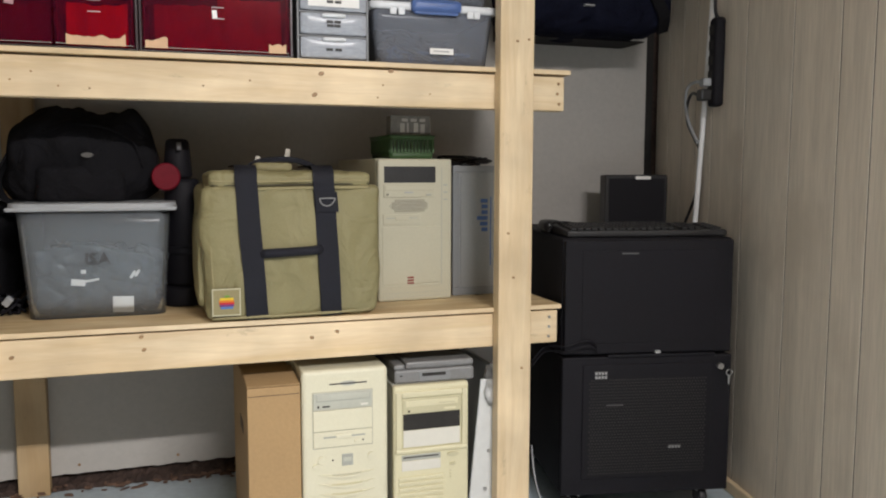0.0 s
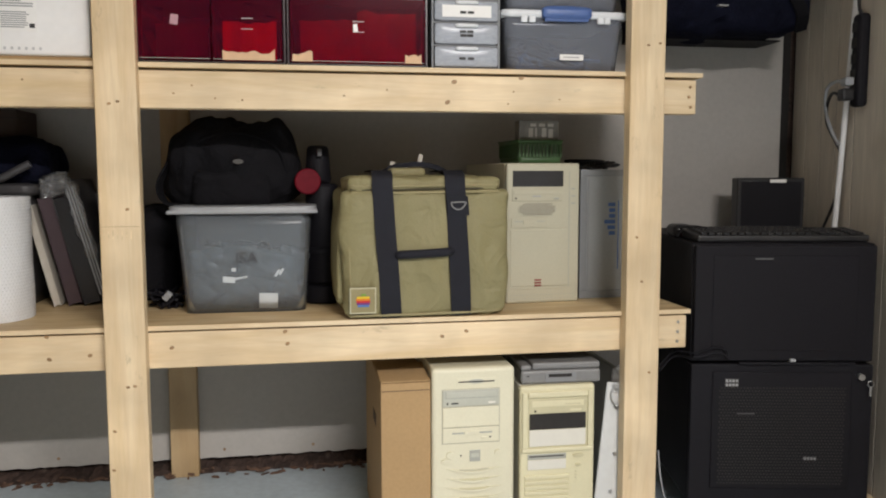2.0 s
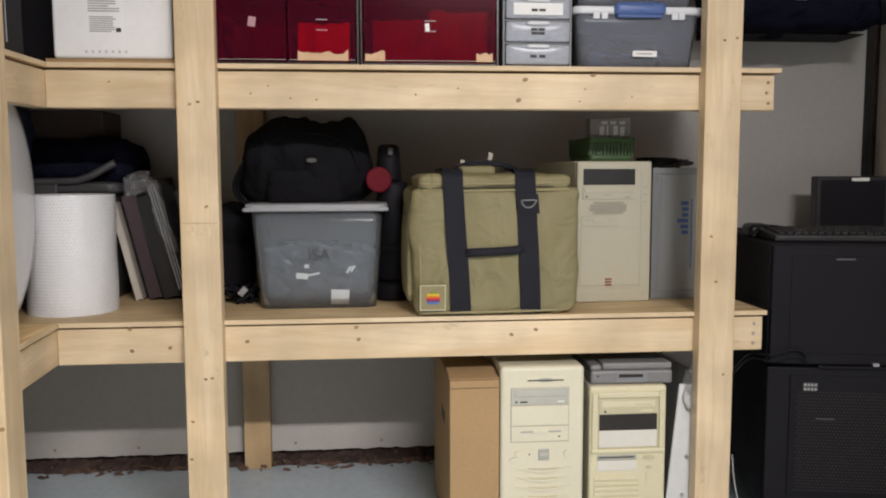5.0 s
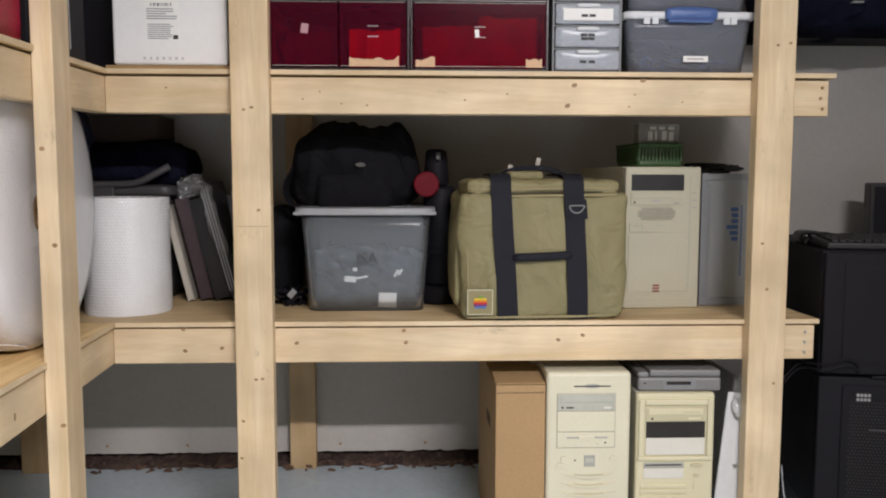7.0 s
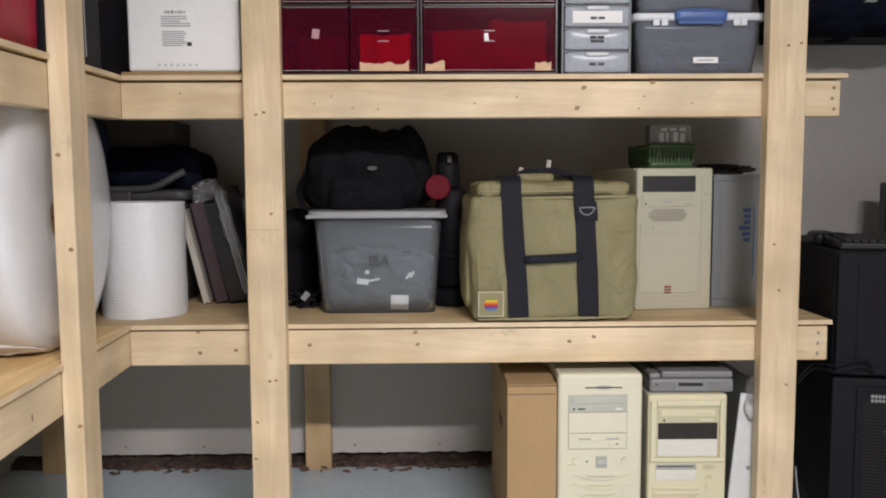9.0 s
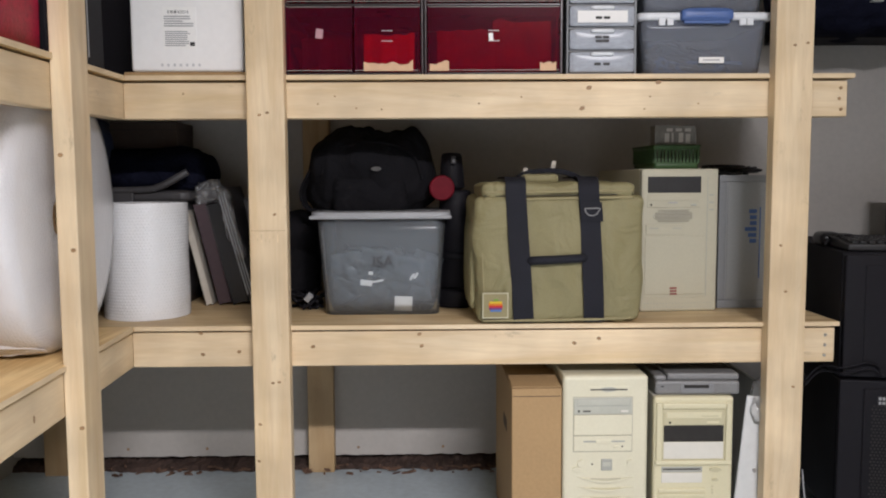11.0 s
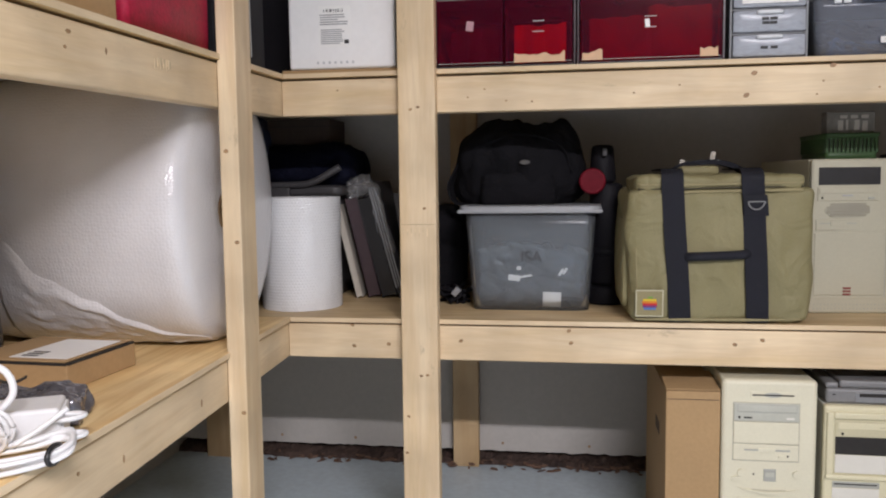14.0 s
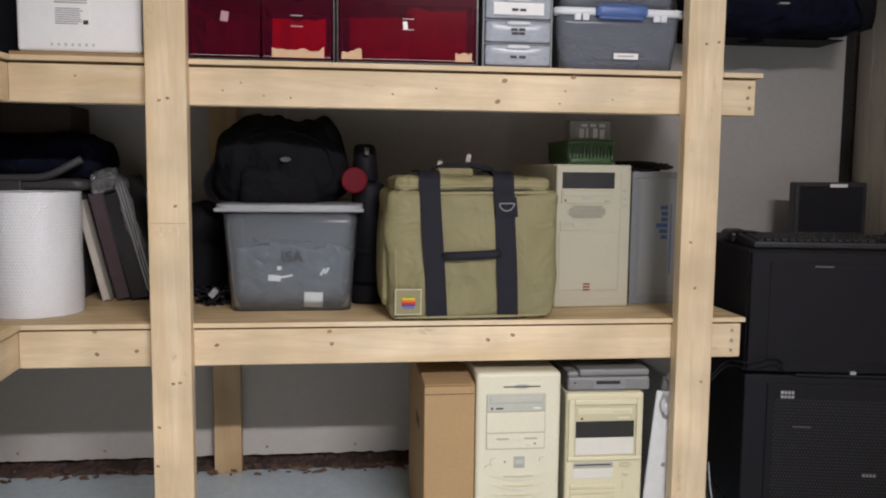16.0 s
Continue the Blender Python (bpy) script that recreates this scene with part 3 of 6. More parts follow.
for y, z in ((-0.56, 0.528),):
    part("knot", join(bmesh.new(), disc(bmesh.new(), 0, 0, 0.003, 0.007, -0.0004, 0.003, 12), Matrix.Translation((0.019, y + 1.0, z - LOW + 0.0445)) @ Matrix.Rotation(math.pi / 2, 4, "Z")), KNOT, side_low)
for y, z, ry, rz in ((-0.93, 0.005, 0.0035, 0.0025), (-0.92, 0.026, 0.006, 0.003), (-0.826, 0.012, 0.0022, 0.005)):
    part("knot", join(bmesh.new(), disc(bmesh.new(), 0, 0, ry, rz, -0.0004, 0.003, 12), Matrix.Translation((0.019, y + 1.0 - 0.017, z)) @ Matrix.Rotation(math.pi / 2, 4, "Z")), KNOT, side_up)
for y, z, ry, rz in ((-0.83, -0.01, 0.0025, 0.006), (-0.95, 0.012, 0.003, 0.003)):
    part("knot", join(bmesh.new(), disc(bmesh.new(), 0, 0, ry, rz, -0.0004, 0.003, 12), Matrix.Translation((0.019, y + 1.0 - 0.017, z)) @ Matrix.Rotation(math.pi / 2, 4, "Z")), KNOT, side_low)
for x, y, rx, ry in ((-0.055, -0.79, 0.022, 0.010), (-0.16, -0.62, 0.016, 0.008), (-0.10, -0.98, 0.018, 0.007)):
    part("knot", join(bmesh.new(), disc(bmesh.new(), 0, 0, rx, ry, -0.0004, 0.003, 16), SIDE @ Matrix.Translation((x, y, LOW + 0.0121)) @ Matrix.Rotation(-math.pi / 2, 4, "X") @ Matrix.Rotation(0.7, 4, "Y")), mat("plywood_knot", (0.42, 0.25, 0.10), 0.5, 0.4, 60), side_board)
for x1, z in ((0.852, LOW), (0.868, UP)):
    board("raw_edge", -0.846, x1, 1.8705, 1.8718, z + 0.001, z + 0.0116, PINE_X, 0.0)
for z, turn in ((LOW, SIDE), (UP, SIDE @ SAG)):
    board("raw_edge", 0.0062, 0.0075, -2.0, -0.012, z + 0.001, z + 0.0116, PINE_Y, 0.0, turn=turn)
STAMP = mat("faded_stamp_ink", (0.34, 0.25, 0.15), 0.7, 0.3, 60)
part("pencil_line", blk(-0.040, 0.040, -0.0197, -0.0185, -0.3735, -0.3725), STAMP, post_c)
for i in range(7):
    part("stamp_bar", blk(-0.036 + 0.0095 * i, -0.034 + 0.0095 * i, -0.0195, -0.0185, -0.402 + 0.004 * (i % 2), -0.380), mat("faint_stamp_ink", (0.60, 0.475, 0.30), 0.7, 0.3, 60), post_c)
for i in range(6):
    part("stamp_bar", join(bmesh.new(), blk(-0.003, 0.003, -0.0004, 0.0005, -0.022 + 0.004 * (i % 2), -0.004), Matrix.Translation((0.0192, 0.31 + 0.0105 * i, 0.026)) @ Matrix.Rotation(math.pi / 2, 4, "Z")), mat("faint_stamp_ink", (0.60, 0.475, 0.30), 0.7, 0.3, 60), side_up)
TOP1, TOP2 = LOW + 0.0125, UP + 0.0125


# ---- middle shelf ----
def tub(m):
    t = thing("storage_tub", m, "clear plastic tub of loose parts with a pale lid", "storage tub")
    part("tub_body", hollow(0.296, 0.33, 0.330, 0.37, 0.250, 0.003, 0.03), TUBCLEAR, t, "clear scuffed plastic")
    lid = part("lid", hollow(0.354, 0.395, 0.357, 0.40, 0.016, 0.002, 0.03, 2), LIDGREY, t, "pale grey plastic lid")
    lid.matrix_basis = Matrix.Translation((0, 0, 0.250)) @ Matrix.Rotation(math.pi, 4, "X") @ Matrix.Translation((0, 0, -0.016))
    part("lid_rim", box(bmesh.new(), -0.180, 0.180, -0.202, 0.202, 0.248, 0.2575, 0.004), LIDGREY, t)
    writing("marker_writing", "ISA", 0.040, GREYBIN, t, pose(0.004, -0.1815, 0.125, 94, 0, 0), "black handwritten letters")
    return t


TUB = pose(-0.263, 2.188, TOP1, 0, 0, 0)
tub(TUB)
r = random.Random(3)


def cable_heap(name, m, w, d, h, material, count, radius, label, seed):
    q = random.Random(seed)
    bm = bmesh.new()
    for _ in range(count):
        pts = [(q.uniform(-w, w) / 2, q.uniform(-d, d) / 2, radius + q.random() ** 1.5 * (h - 2 * radius)) for _ in range(6)]
        tube(bm, pts, radius, 6, 5)
    return single(name, bm, material, m, label, "cables", kind="stuff")


cable_heap("cable_heap", TUB @ pose(0, 0, 0.003), 0.25, 0.27, 0.17, DARKPLASTIC, 16, 0.004, "heap of dark cables inside the tub", 1)
cable_heap("ribbon_cables", TUB @ pose(0, -0.02, 0.003), 0.22, 0.18, 0.17, GREYBIN, 6, 0.0022, "tangle of grey wires inside the tub", 2)
for i, (x, z, w, h, rot) in enumerate(((-0.040, 0.083, 0.030, 0.015, 6), (-0.012, 0.087, 0.034, 0.005, -10), (0.055, 0.028, 0.046, 0.038, 2), (0.078, 0.098, 0.006, 0.020, 32), (0.088, 0.101, 0.006, 0.018, 32), (-0.028, 0.108, 0.011, 0.009, 0))):
    single("circuit_card", blk(-w / 2, w / 2, 0, 0.002, -h / 2, h / 2, bevel=0.0006), PAPER, TUB @ pose(x, -0.1625 - 0.02 * z / 0.25, z, 4, rot, 0), "pale card pressed against the tub's side", "circuit card")
for i in range(7):
    w, h = r.uniform(0.05, 0.10), r.uniform(0.03, 0.06)
    single("circuit_card", blk(-w / 2, w / 2, 0, 0.0025, 0, h), GREYBIN if i % 2 else GREENPLASTIC, TUB @ pose(r.uniform(-0.08, 0.08), r.uniform(-0.10, 0.05), 0.004 + 0.018 * i * 0.6, r.uniform(20, 80), r.uniform(-15, 15), r.uniform(-30, 30)), "dull expansion card lying in the tub", "circuit card")
for x, z, w, h, rot in ((-0.06, 0.012, 0.15, 0.115, 4), (0.05, 0.02, 0.16, 0.10, -9), (0.02, 0.085, 0.19, 0.075, 12), (-0.085, 0.10, 0.09, 0.06, -6), (0.095, 0.075, 0.08, 0.09, 20)):
    bag_ = soft(w, 0.012, h, 0.005, 14, (0, 0.004, 0), 0.007, 34, int(100 * w) + int(100 * h))
    single("static_bag", bag_, BAGFILM, TUB @ pose(x, -0.122 + 0.25 * z * 0.2 - 0.02 * (z > 0.08), z, 10, rot, 0), "crumpled grey-blue static bag inside the tub", "plastic bag")


def backpack(m):
    b = thing("backpack", m, "black nylon backpack slumped on the plastic tub", "backpack")
    bm = soft(0.345, 0.25, 0.222, 0.07, 28, (0.006, 0.02, 0.006), 0.022, 9, 2)
    for v in bm.verts:
        k = v.co.z / 0.222
        v.co.x = v.co.x * (1.02 - 0.20 * k * k) + 0.014 * k
    part("body", bm, BLACKCLOTH, b)
    part("front_pocket", join(bmesh.new(), soft(0.20, 0.06, 0.10, 0.024, 10, (0, 0.004, 0), 0.006, 14, 5), Matrix.Translation((0.01, -0.112, 0.0))), BLACKCLOTH, b)
    part("badge", disc(bmesh.new(), 0.03, 0.118, 0.013, 0.006, -0.164, -0.135), mat("dull_badge", (0.06, 0.056, 0.05), 0.5), b, "small oval metal badge")
    part("zip", tube(bmesh.new(), [(-0.12, -0.125, 0.10), (-0.09, -0.137, 0.16), (0.02, -0.137, 0.19), (0.12, -0.125, 0.16), (0.15, -0.112, 0.09)], 0.003, 6), BLACKCLOTH, b)
    part("shoulder_strap", ribbon(bmesh.new(), [(-0.15, -0.06, 0.12), (-0.175, -0.08, 0.06), (-0.16, -0.09, 0.015), (-0.12, -0.10, 0.008)], 0.03, 0.006, (0.3, 1, 0)), BLACKCLOTH, b)


backpack(TUB @ pose(-0.045, 0.045, 0.258))


def cleaner(m):
    """A dark upright appliance: round foot, slim body and a red-capped head."""
    c = thing("hand_vacuum", m, "black upright appliance with a round red cap, partly hidden", "appliance")
    part("foot", cyl(bmesh.new(), 0.062, 0.05, None, 28, 0.055, 0.008), BLACKMETAL, c)
    part("body", cyl(bmesh.new(), 0.05, 0.27, Matrix.Translation((0.0, 0, 0.05)), 28, 0.043, 0.012), BLACKMETAL, c)
    part("collar", cyl(bmesh.new(), 0.053, 0.02, Matrix.Translation((0.0, 0, 0.13)), 28, None, 0.004), BLACKMETAL_2, c)
    part("head", cyl(bmesh.new(), 0.036, 0.10, Matrix.Translation((-0.01, 0.0, 0.32)), 24, 0.028, 0.01), BLACKMETAL, c)
    part("cap", cyl(bmesh.new(), 0.034, 0.05, Matrix.Translation((-0.038, -0.02, 0.325)) @ Matrix.Rotation(math.pi / 2, 4, "X"), 28, None, 0.005), REDCAP, c, "round red cap")
    part("clip", blk(-0.012, 0.0, -0.048, -0.04, 0.39, 0.41, bevel=0.002), GREYBIN, c)


cleaner(pose(-0.068, 2.17, TOP1))
cable_heap("cable_bundle", pose(-0.475, 2.16, TOP1), 0.10, 0.14, 0.05, BLACKMETAL, 9, 0.004, "tangled black cables on the shelf", 6)
single("cable_plug", blk(-0.008, 0.008, -0.006, 0.006, 0, 0.024, bevel=0.002), LIDGREY, pose(-0.47, 2.09, TOP1 + 0.028, 20, 40, 10), "small pale plug end on black cables", "plug")
single("dark_bag", soft(0.10, 0.2, 0.26, 0.04, 10, (0.01, 0.02, 0), 0.01, 9, 8), BLACKCLOTH, pose(-0.52, 2.33, TOP1), "black cloth bag in the shelf's shade", "bag")


def carry_bag(m):
    """The padded computer bag: lid with a zip, two straps that run over it, a cross handle, rings and a badge."""
    W, D, H = 0.392, 0.27, 0.335
    b = thing("padded_carry_bag", m, "khaki nylon padded carry bag with navy webbing straps", "bag")
    lower = soft(W, D, 0.306, 0.016, 44, (0.004, 0.010, 0.0), 0.011, 10, 1)
    for v in lower.verts:
        k = v.co.z / 0.306
        v.co.x += 0.010 * math.sin(k * 2.2) * (1 if v.co.x > 0 else -0.5)
        if v.co.y < 0:
            # the padding puffs out between the straps and the seams
            for xc, hw in ((-0.148, 0.042), (-0.006, 0.062), (0.142, 0.045)):
                u = (v.co.x - xc) / hw
                if abs(u) < 1:
                    v.co.y -= 0.008 * (1 - u * u) * math.sin(math.pi * min(1, max(0, k))) ** 0.5 * (0.75 + 0.25 * math.cos(12 * k + 9 * xc))
    part("body", lower, KHAKI, b)
    lid = soft(W - 0.024, D + 0.004, 0.038, 0.012, 26, (0.003, 0.003, 0.005), 0.006, 14, 4)
    part("lid", join(bmesh.new(), lid, Matrix.Translation((0, 0, 0.299))), KHAKI, b)
    fy = -D / 2
    for sx, lean_ in ((-1, 0.004), (1, 0.006)):
        part("seam", tube(bmesh.new(), [(sx * (W / 2 - 0.021), fy + 0.004, 0.03), (sx * (W / 2 - 0.018 + lean_), fy + 0.001, 0.12), (sx * (W / 2 - 0.018 + lean_), fy + 0.001, 0.2), (sx * (W / 2 - 0.020), fy + 0.003, 0.28)], 0.0028, 6), KHAKI_EDGE, b, "stitched khaki seam")
    for nm, z, y, rad, cover, lab in (("zip", 0.3005, -0.005, 0.0042, KHAKI_EDGE, "khaki piping under a zip"), ("zip_gap", 0.3085, -0.0045, 0.0020, mat("shaded_zip_tape", (0.06, 0.053, 0.03), 0.8), "dark zip line under the lid"), ("lid_piping", 0.3165, -0.005, 0.0038, KHAKI_EDGE, "khaki piping round the lid")):
        part(nm, tube(bmesh.new(), [(-W / 2 + 0.016, fy + 0.006 + y, z - 0.001), (-0.1, fy + y, z - 0.002), (0, fy + y - 0.001, z), (0.1, fy + y, z + 0.001), (W / 2 - 0.016, fy + 0.006 + y, z + 0.002)], rad, 6), cover, b, lab)
    for x, lean in ((-0.103, 0.019), (0.071, 0.015)):
        pts = [(x + lean, fy - 0.004, 0.004), (x + lean * 0.8, fy - 0.0115, 0.06), (x + lean * 0.5, fy - 0.0155, 0.14), (x + lean * 0.2, fy - 0.0135, 0.22), (x, fy - 0.0125, 0.285), (x - 0.002, fy - 0.0125, 0.316), (x - 0.001, fy - 0.004, 0.338), (x, fy + 0.022, 0.349), (x + 0.004, fy + 0.07, 0.352), (x + 0.006, -fy - 0.03, 0.35)]
        part("strap", ribbon(bmesh.new(), pts, 0.049, 0.003), WEBBING, b, "navy webbing strap")
    part("front_handle", tube(bmesh.new(), [(-0.070, fy - 0.012, 0.153), (-0.055, fy - 0.024, 0.155), (-0.005, fy - 0.028, 0.157), (0.042, fy - 0.024, 0.159), (0.060, fy - 0.012, 0.160)], 0.0105, 10), WEBBING, b, "navy rolled cross handle")
    part("top_handle", ribbon(bmesh.new(), [(-0.09, -0.02, 0.345), (-0.06, -0.025, 0.362), (0.0, -0.03, 0.368), (0.045, -0.025, 0.360), (0.075, -0.02, 0.345)], 0.032, 0.012, (0, 1, 0)), WEBBING, b, "navy padded carrying handle")
    for x, h in ((-0.060, 0.014), (0.012, 0.020)):
        part("paper_tag", join(bmesh.new(), blk(-0.0055, 0.0055, -0.0006, 0.0006, 0, h), pose(x, 0.02, 0.362 if x < 0 else 0.374, 6, 10, 0)), CREAM, b, "pale paper tag")
    part("handle_pad", join(bmesh.new(), soft(0.09, 0.05, 0.022, 0.009, 8), Matrix.Translation((-0.035, -0.055, 0.337))), KHAKI, b)
    part("ring_loop", ribbon(bmesh.new(), [(0.077, fy - 0.0155, 0.246), (0.075, fy - 0.0165, 0.27), (0.073, fy - 0.0145, 0.292)], 0.052, 0.004), WEBBING, b)
    ring = [(0.075 + 0.017 * math.cos(a), fy - 0.021, 0.277 + 0.017 * math.sin(a)) for a in [math.pi + math.pi * k / 8 for k in range(9)]]
    part("ring", tube(bmesh.new(), ring + [ring[0]], 0.0018, 6, 4), LAPTOPGREY, b, "steel half ring")
    part("foot_piping", tube(bmesh.new(), [(-W / 2 + 0.012, fy + 0.004, 0.008), (-0.1, fy - 0.004, 0.009), (0.0, fy - 0.005, 0.009), (0.1, fy - 0.004, 0.010), (W / 2 - 0.012, fy + 0.004, 0.011)], 0.004, 6), KHAKI_EDGE, b, "khaki piping along the foot")
    part("side_pocket", join(bmesh.new(), soft(0.016, D - 0.06, 0.21, 0.007, 10, (0.005, 0, 0), 0.003, 12, 3), Matrix.Translation((-W / 2 - 0.006, 0.01, 0.03))), KHAKI, b)
    # the badge: a pale square with a rounded blob in coloured bars
    part("badge", join(bmesh.new(), blk(-0.031, 0.031, -0.0015, 0.0015, -0.031, 0.031, bevel=0.001), Matrix.Translation((-0.153, fy - 0.0105, 0.047)) @ Matrix.Rotation(radians(4), 4, "X")), KHAKI_EDGE, b, "khaki cloth badge with a pale border")
    edge = bmesh.new()
    for x0, x1, z0, z1 in ((-0.031, 0.031, 0.0285, 0.031), (-0.031, 0.031, -0.031, -0.0285), (-0.031, -0.0285, -0.0285, 0.0285), (0.0285, 0.031, -0.0285, 0.0285)):
        box(edge, x0, x1, -0.003, -0.001, z0, z1)
    part("badge_border", join(bmesh.new(), edge, Matrix.Translation((-0.153, fy - 0.0105, 0.047)) @ Matrix.Rotation(radians(4), 4, "X")), mat("badge_border_thread", (0.5, 0.47, 0.33), 0.8), b)
    bars = (((0.16, 0.30, 0.05), 0.0135, 0.004, 0.007), ((0.62, 0.45, 0.03), 0.0075, 0.0145, 0.0155), ((0.62, 0.20, 0.02), 0.0025, 0.0165, 0.0165), ((0.50, 0.03, 0.03), -0.0025, 0.0155, 0.0175), ((0.16, 0.04, 0.16), -0.0075, 0.0150, 0.0165), ((0.08, 0.18, 0.42), -0.0125, 0.0125, 0.0145))
    for i, (c, z, hw0, hw1) in enumerate(bars):
        part("colour_bar", join(bmesh.new(), blk(-hw0, hw1, -0.0032, -0.001, z - 0.0025, z + 0.0025, bevel=0.0012), Matrix.Translation((-0.153, fy - 0.0108, 0.047)) @ Matrix.Rotation(radians(4), 4, "X")), mat("thread_%d" % i, c, 0.8), b)


carry_bag(pose(0.166, 2.008, TOP1, 0, 0, 1.5))


def slab(parent, name, x0, x1, z0, z1, material, out=0.002, back=0.004, bevel=0.0012, label=""):
    """A flat piece on a front that faces -y at y = 0."""
    return part(name, blk(x0, x1, -out, back, z0, z1, bevel=bevel), material, parent, label)


def tower_server(m):
    W, H, D = 0.205, 0.372, 0.40
    t = thing("computer_tower", m, "pale beige computer tower with a round speaker grille", "computer")
    part("case", blk(0, W, 0.02, D, 0, H, bevel=0.003), BEIGE, t)
    part("bezel", blk(0, W, 0, 0.022, 0.0, H, bevel=0.006), BEIGE_PALE, t)
    slab(t, "drive_bay", 0.016, 0.158, 0.310, 0.352, DARKPLASTIC, 0.0012, label="empty black drive bay")
    d = slab(t, "disc_drive", 0.014, 0.155, 0.272, 0.306, BEIGE_PALE, 0.003)
    slab(d, "tray", 0.018, 0.15, 0.290, 0.302, BEIGE_PALE, 0.0045)
    slab(d, "button", 0.130, 0.145, 0.276, 0.281, DRIVEGREY, 0.0045)
    slab(d, "jack", 0.022, 0.027, 0.277, 0.282, SLOT, 0.004)
    slab(d, "print_bar", 0.07, 0.095, 0.2825, 0.287, GREYINK, 0.0036)
    part("speaker_grille", disc(bmesh.new(), 0.085, 0.250, 0.054, 0.0185, -0.002, 0.002, 32), mat("grille_plastic", (0.45, 0.425, 0.33), 0.5), t)
    for i in range(9):
        slab(t, "grille_slit", 0.036 if 1 < i < 7 else 0.044, 0.134 if 1 < i < 7 else 0.126, 0.2352 + i * 0.0036, 0.2368 + i * 0.0036, mat("grille_shade", (0.20, 0.185, 0.14), 0.6), 0.0028, bevel=0)
    f = slab(t, "floppy_drive", 0.012, 0.115, 0.202, 0.228, BEIGE_PALE, 0.003)
    slab(f, "slot", 0.02, 0.105, 0.2175, 0.2195, DRIVEGREY, 0.0036, bevel=0)
    slab(f, "flap", 0.045, 0.082, 0.212, 0.2225, BEIGE_PALE, 0.005)
    slab(t, "lower_door", 0.010, 0.172, 0.045, 0.196, BEIGE_PALE, 0.0022, bevel=0.0015)
    slab(t, "lower_lip", 0.010, 0.172, 0.036, 0.044, BEIGE_PALE, 0.0014, bevel=0.001)
    slab(t, "side_strip", 0.1745, 0.176, 0.04, 0.35, DRIVEGREY, 0.0006, bevel=0)
    for z in (0.302, 0.283, 0.264):
        slab(t, "status_lamp", 0.180, 0.192, z, z + 0.0035, DRIVEGREY, 0.001, bevel=0)
    # a plain dark red mark in place of the maker's
    for z in (0.060, 0.0525, 0.045):
        slab(t, "maker_mark", 0.078, 0.096, z, z + 0.004, RED_INK, 0.0042, bevel=0)
    for i in range(22):
        part("vent_hole", disc(disc(bmesh.new(), 0.012 + i * 0.0084, 0.022, 0.0015, 0.0015, -0.0008, 0.001, 8), 0.012 + i * 0.0084, 0.012, 0.0015, 0.0015, -0.0008, 0.001, 8), DRIVEGREY, t)


tower_server(pose(0.408, 2.030, TOP1, 0, 0, 4.0))


def basket(m):
    b = thing("plastic_basket", m, "green slotted plastic basket holding a boxed game", "basket")
    part("floor_panel", blk(-0.072, 0.072, -0.09, 0.09, 0.0, 0.004), GREENPLASTIC, b)
    part("rim", join(hollow(0.152, 0.19, 0.162, 0.20, 0.012, 0.004, 0.012, 2), bmesh.new(), None), GREENPLASTIC, b).matrix_basis = Matrix.Translation((0, 0, 0.052))
    part("base_band", hollow(0.146, 0.184, 0.149, 0.187, 0.018, 0.003, 0.012, 2), GREENPLASTIC, b)
    for i in range(13):
        x = -0.070 + 0.0117 * i
        for y in (-0.0925, 0.0925):
            part("slat", blk(x - 0.0035, x + 0.0035, y - 0.0015, y + 0.0015, 0.016, 0.054), GREENPLASTIC, b)
    for i in range(14):
        y = -0.084 + 0.013 * i
        for x in (-0.0745, 0.0745):
            part("slat", blk(x - 0.0015, x + 0.0015, y - 0.0035, y + 0.0035, 0.016, 0.054), GREENPLASTIC, b)


BASKET = pose(0.522, 2.22, TOP1 + 0.3725, 0, 0, 3) @ Matrix.Diagonal((0.84, 1, 1, 1))
basket(BASKET)


def game_box(m):
    g = thing("game_box", m, "grey boxed computer game with pale lettering, in the basket", "box")
    part("carton", blk(-0.068, 0.068, 0, 0.04, 0, 0.112, bevel=0.0015), mat("grey_printed_card", (0.20, 0.19, 0.17), 0.5, 0.25, 30), g)
    q = random.Random(5)
    for i in range(4):
        x = -0.036 + 0.023 * i
        part("title_bar", blk(x, x + (0.006 if i == 1 else 0.015), -0.0012, 0.0005, 0.066 + q.uniform(-0.002, 0.002), 0.090 + q.uniform(-0.003, 0.003), bevel=0.0005), mat("pale_print", (0.5, 0.47, 0.42), 0.6), g)
    for i in range(3):
        part("title_bar", blk(-0.03 + 0.03 * i, -0.01 + 0.03 * i, -0.0012, 0.0005, 0.096, 0.104), mat("pale_print", (0.5, 0.47, 0.42), 0.6), g)


game_box(BASKET @ pose(0.0, -0.08, 0.005))


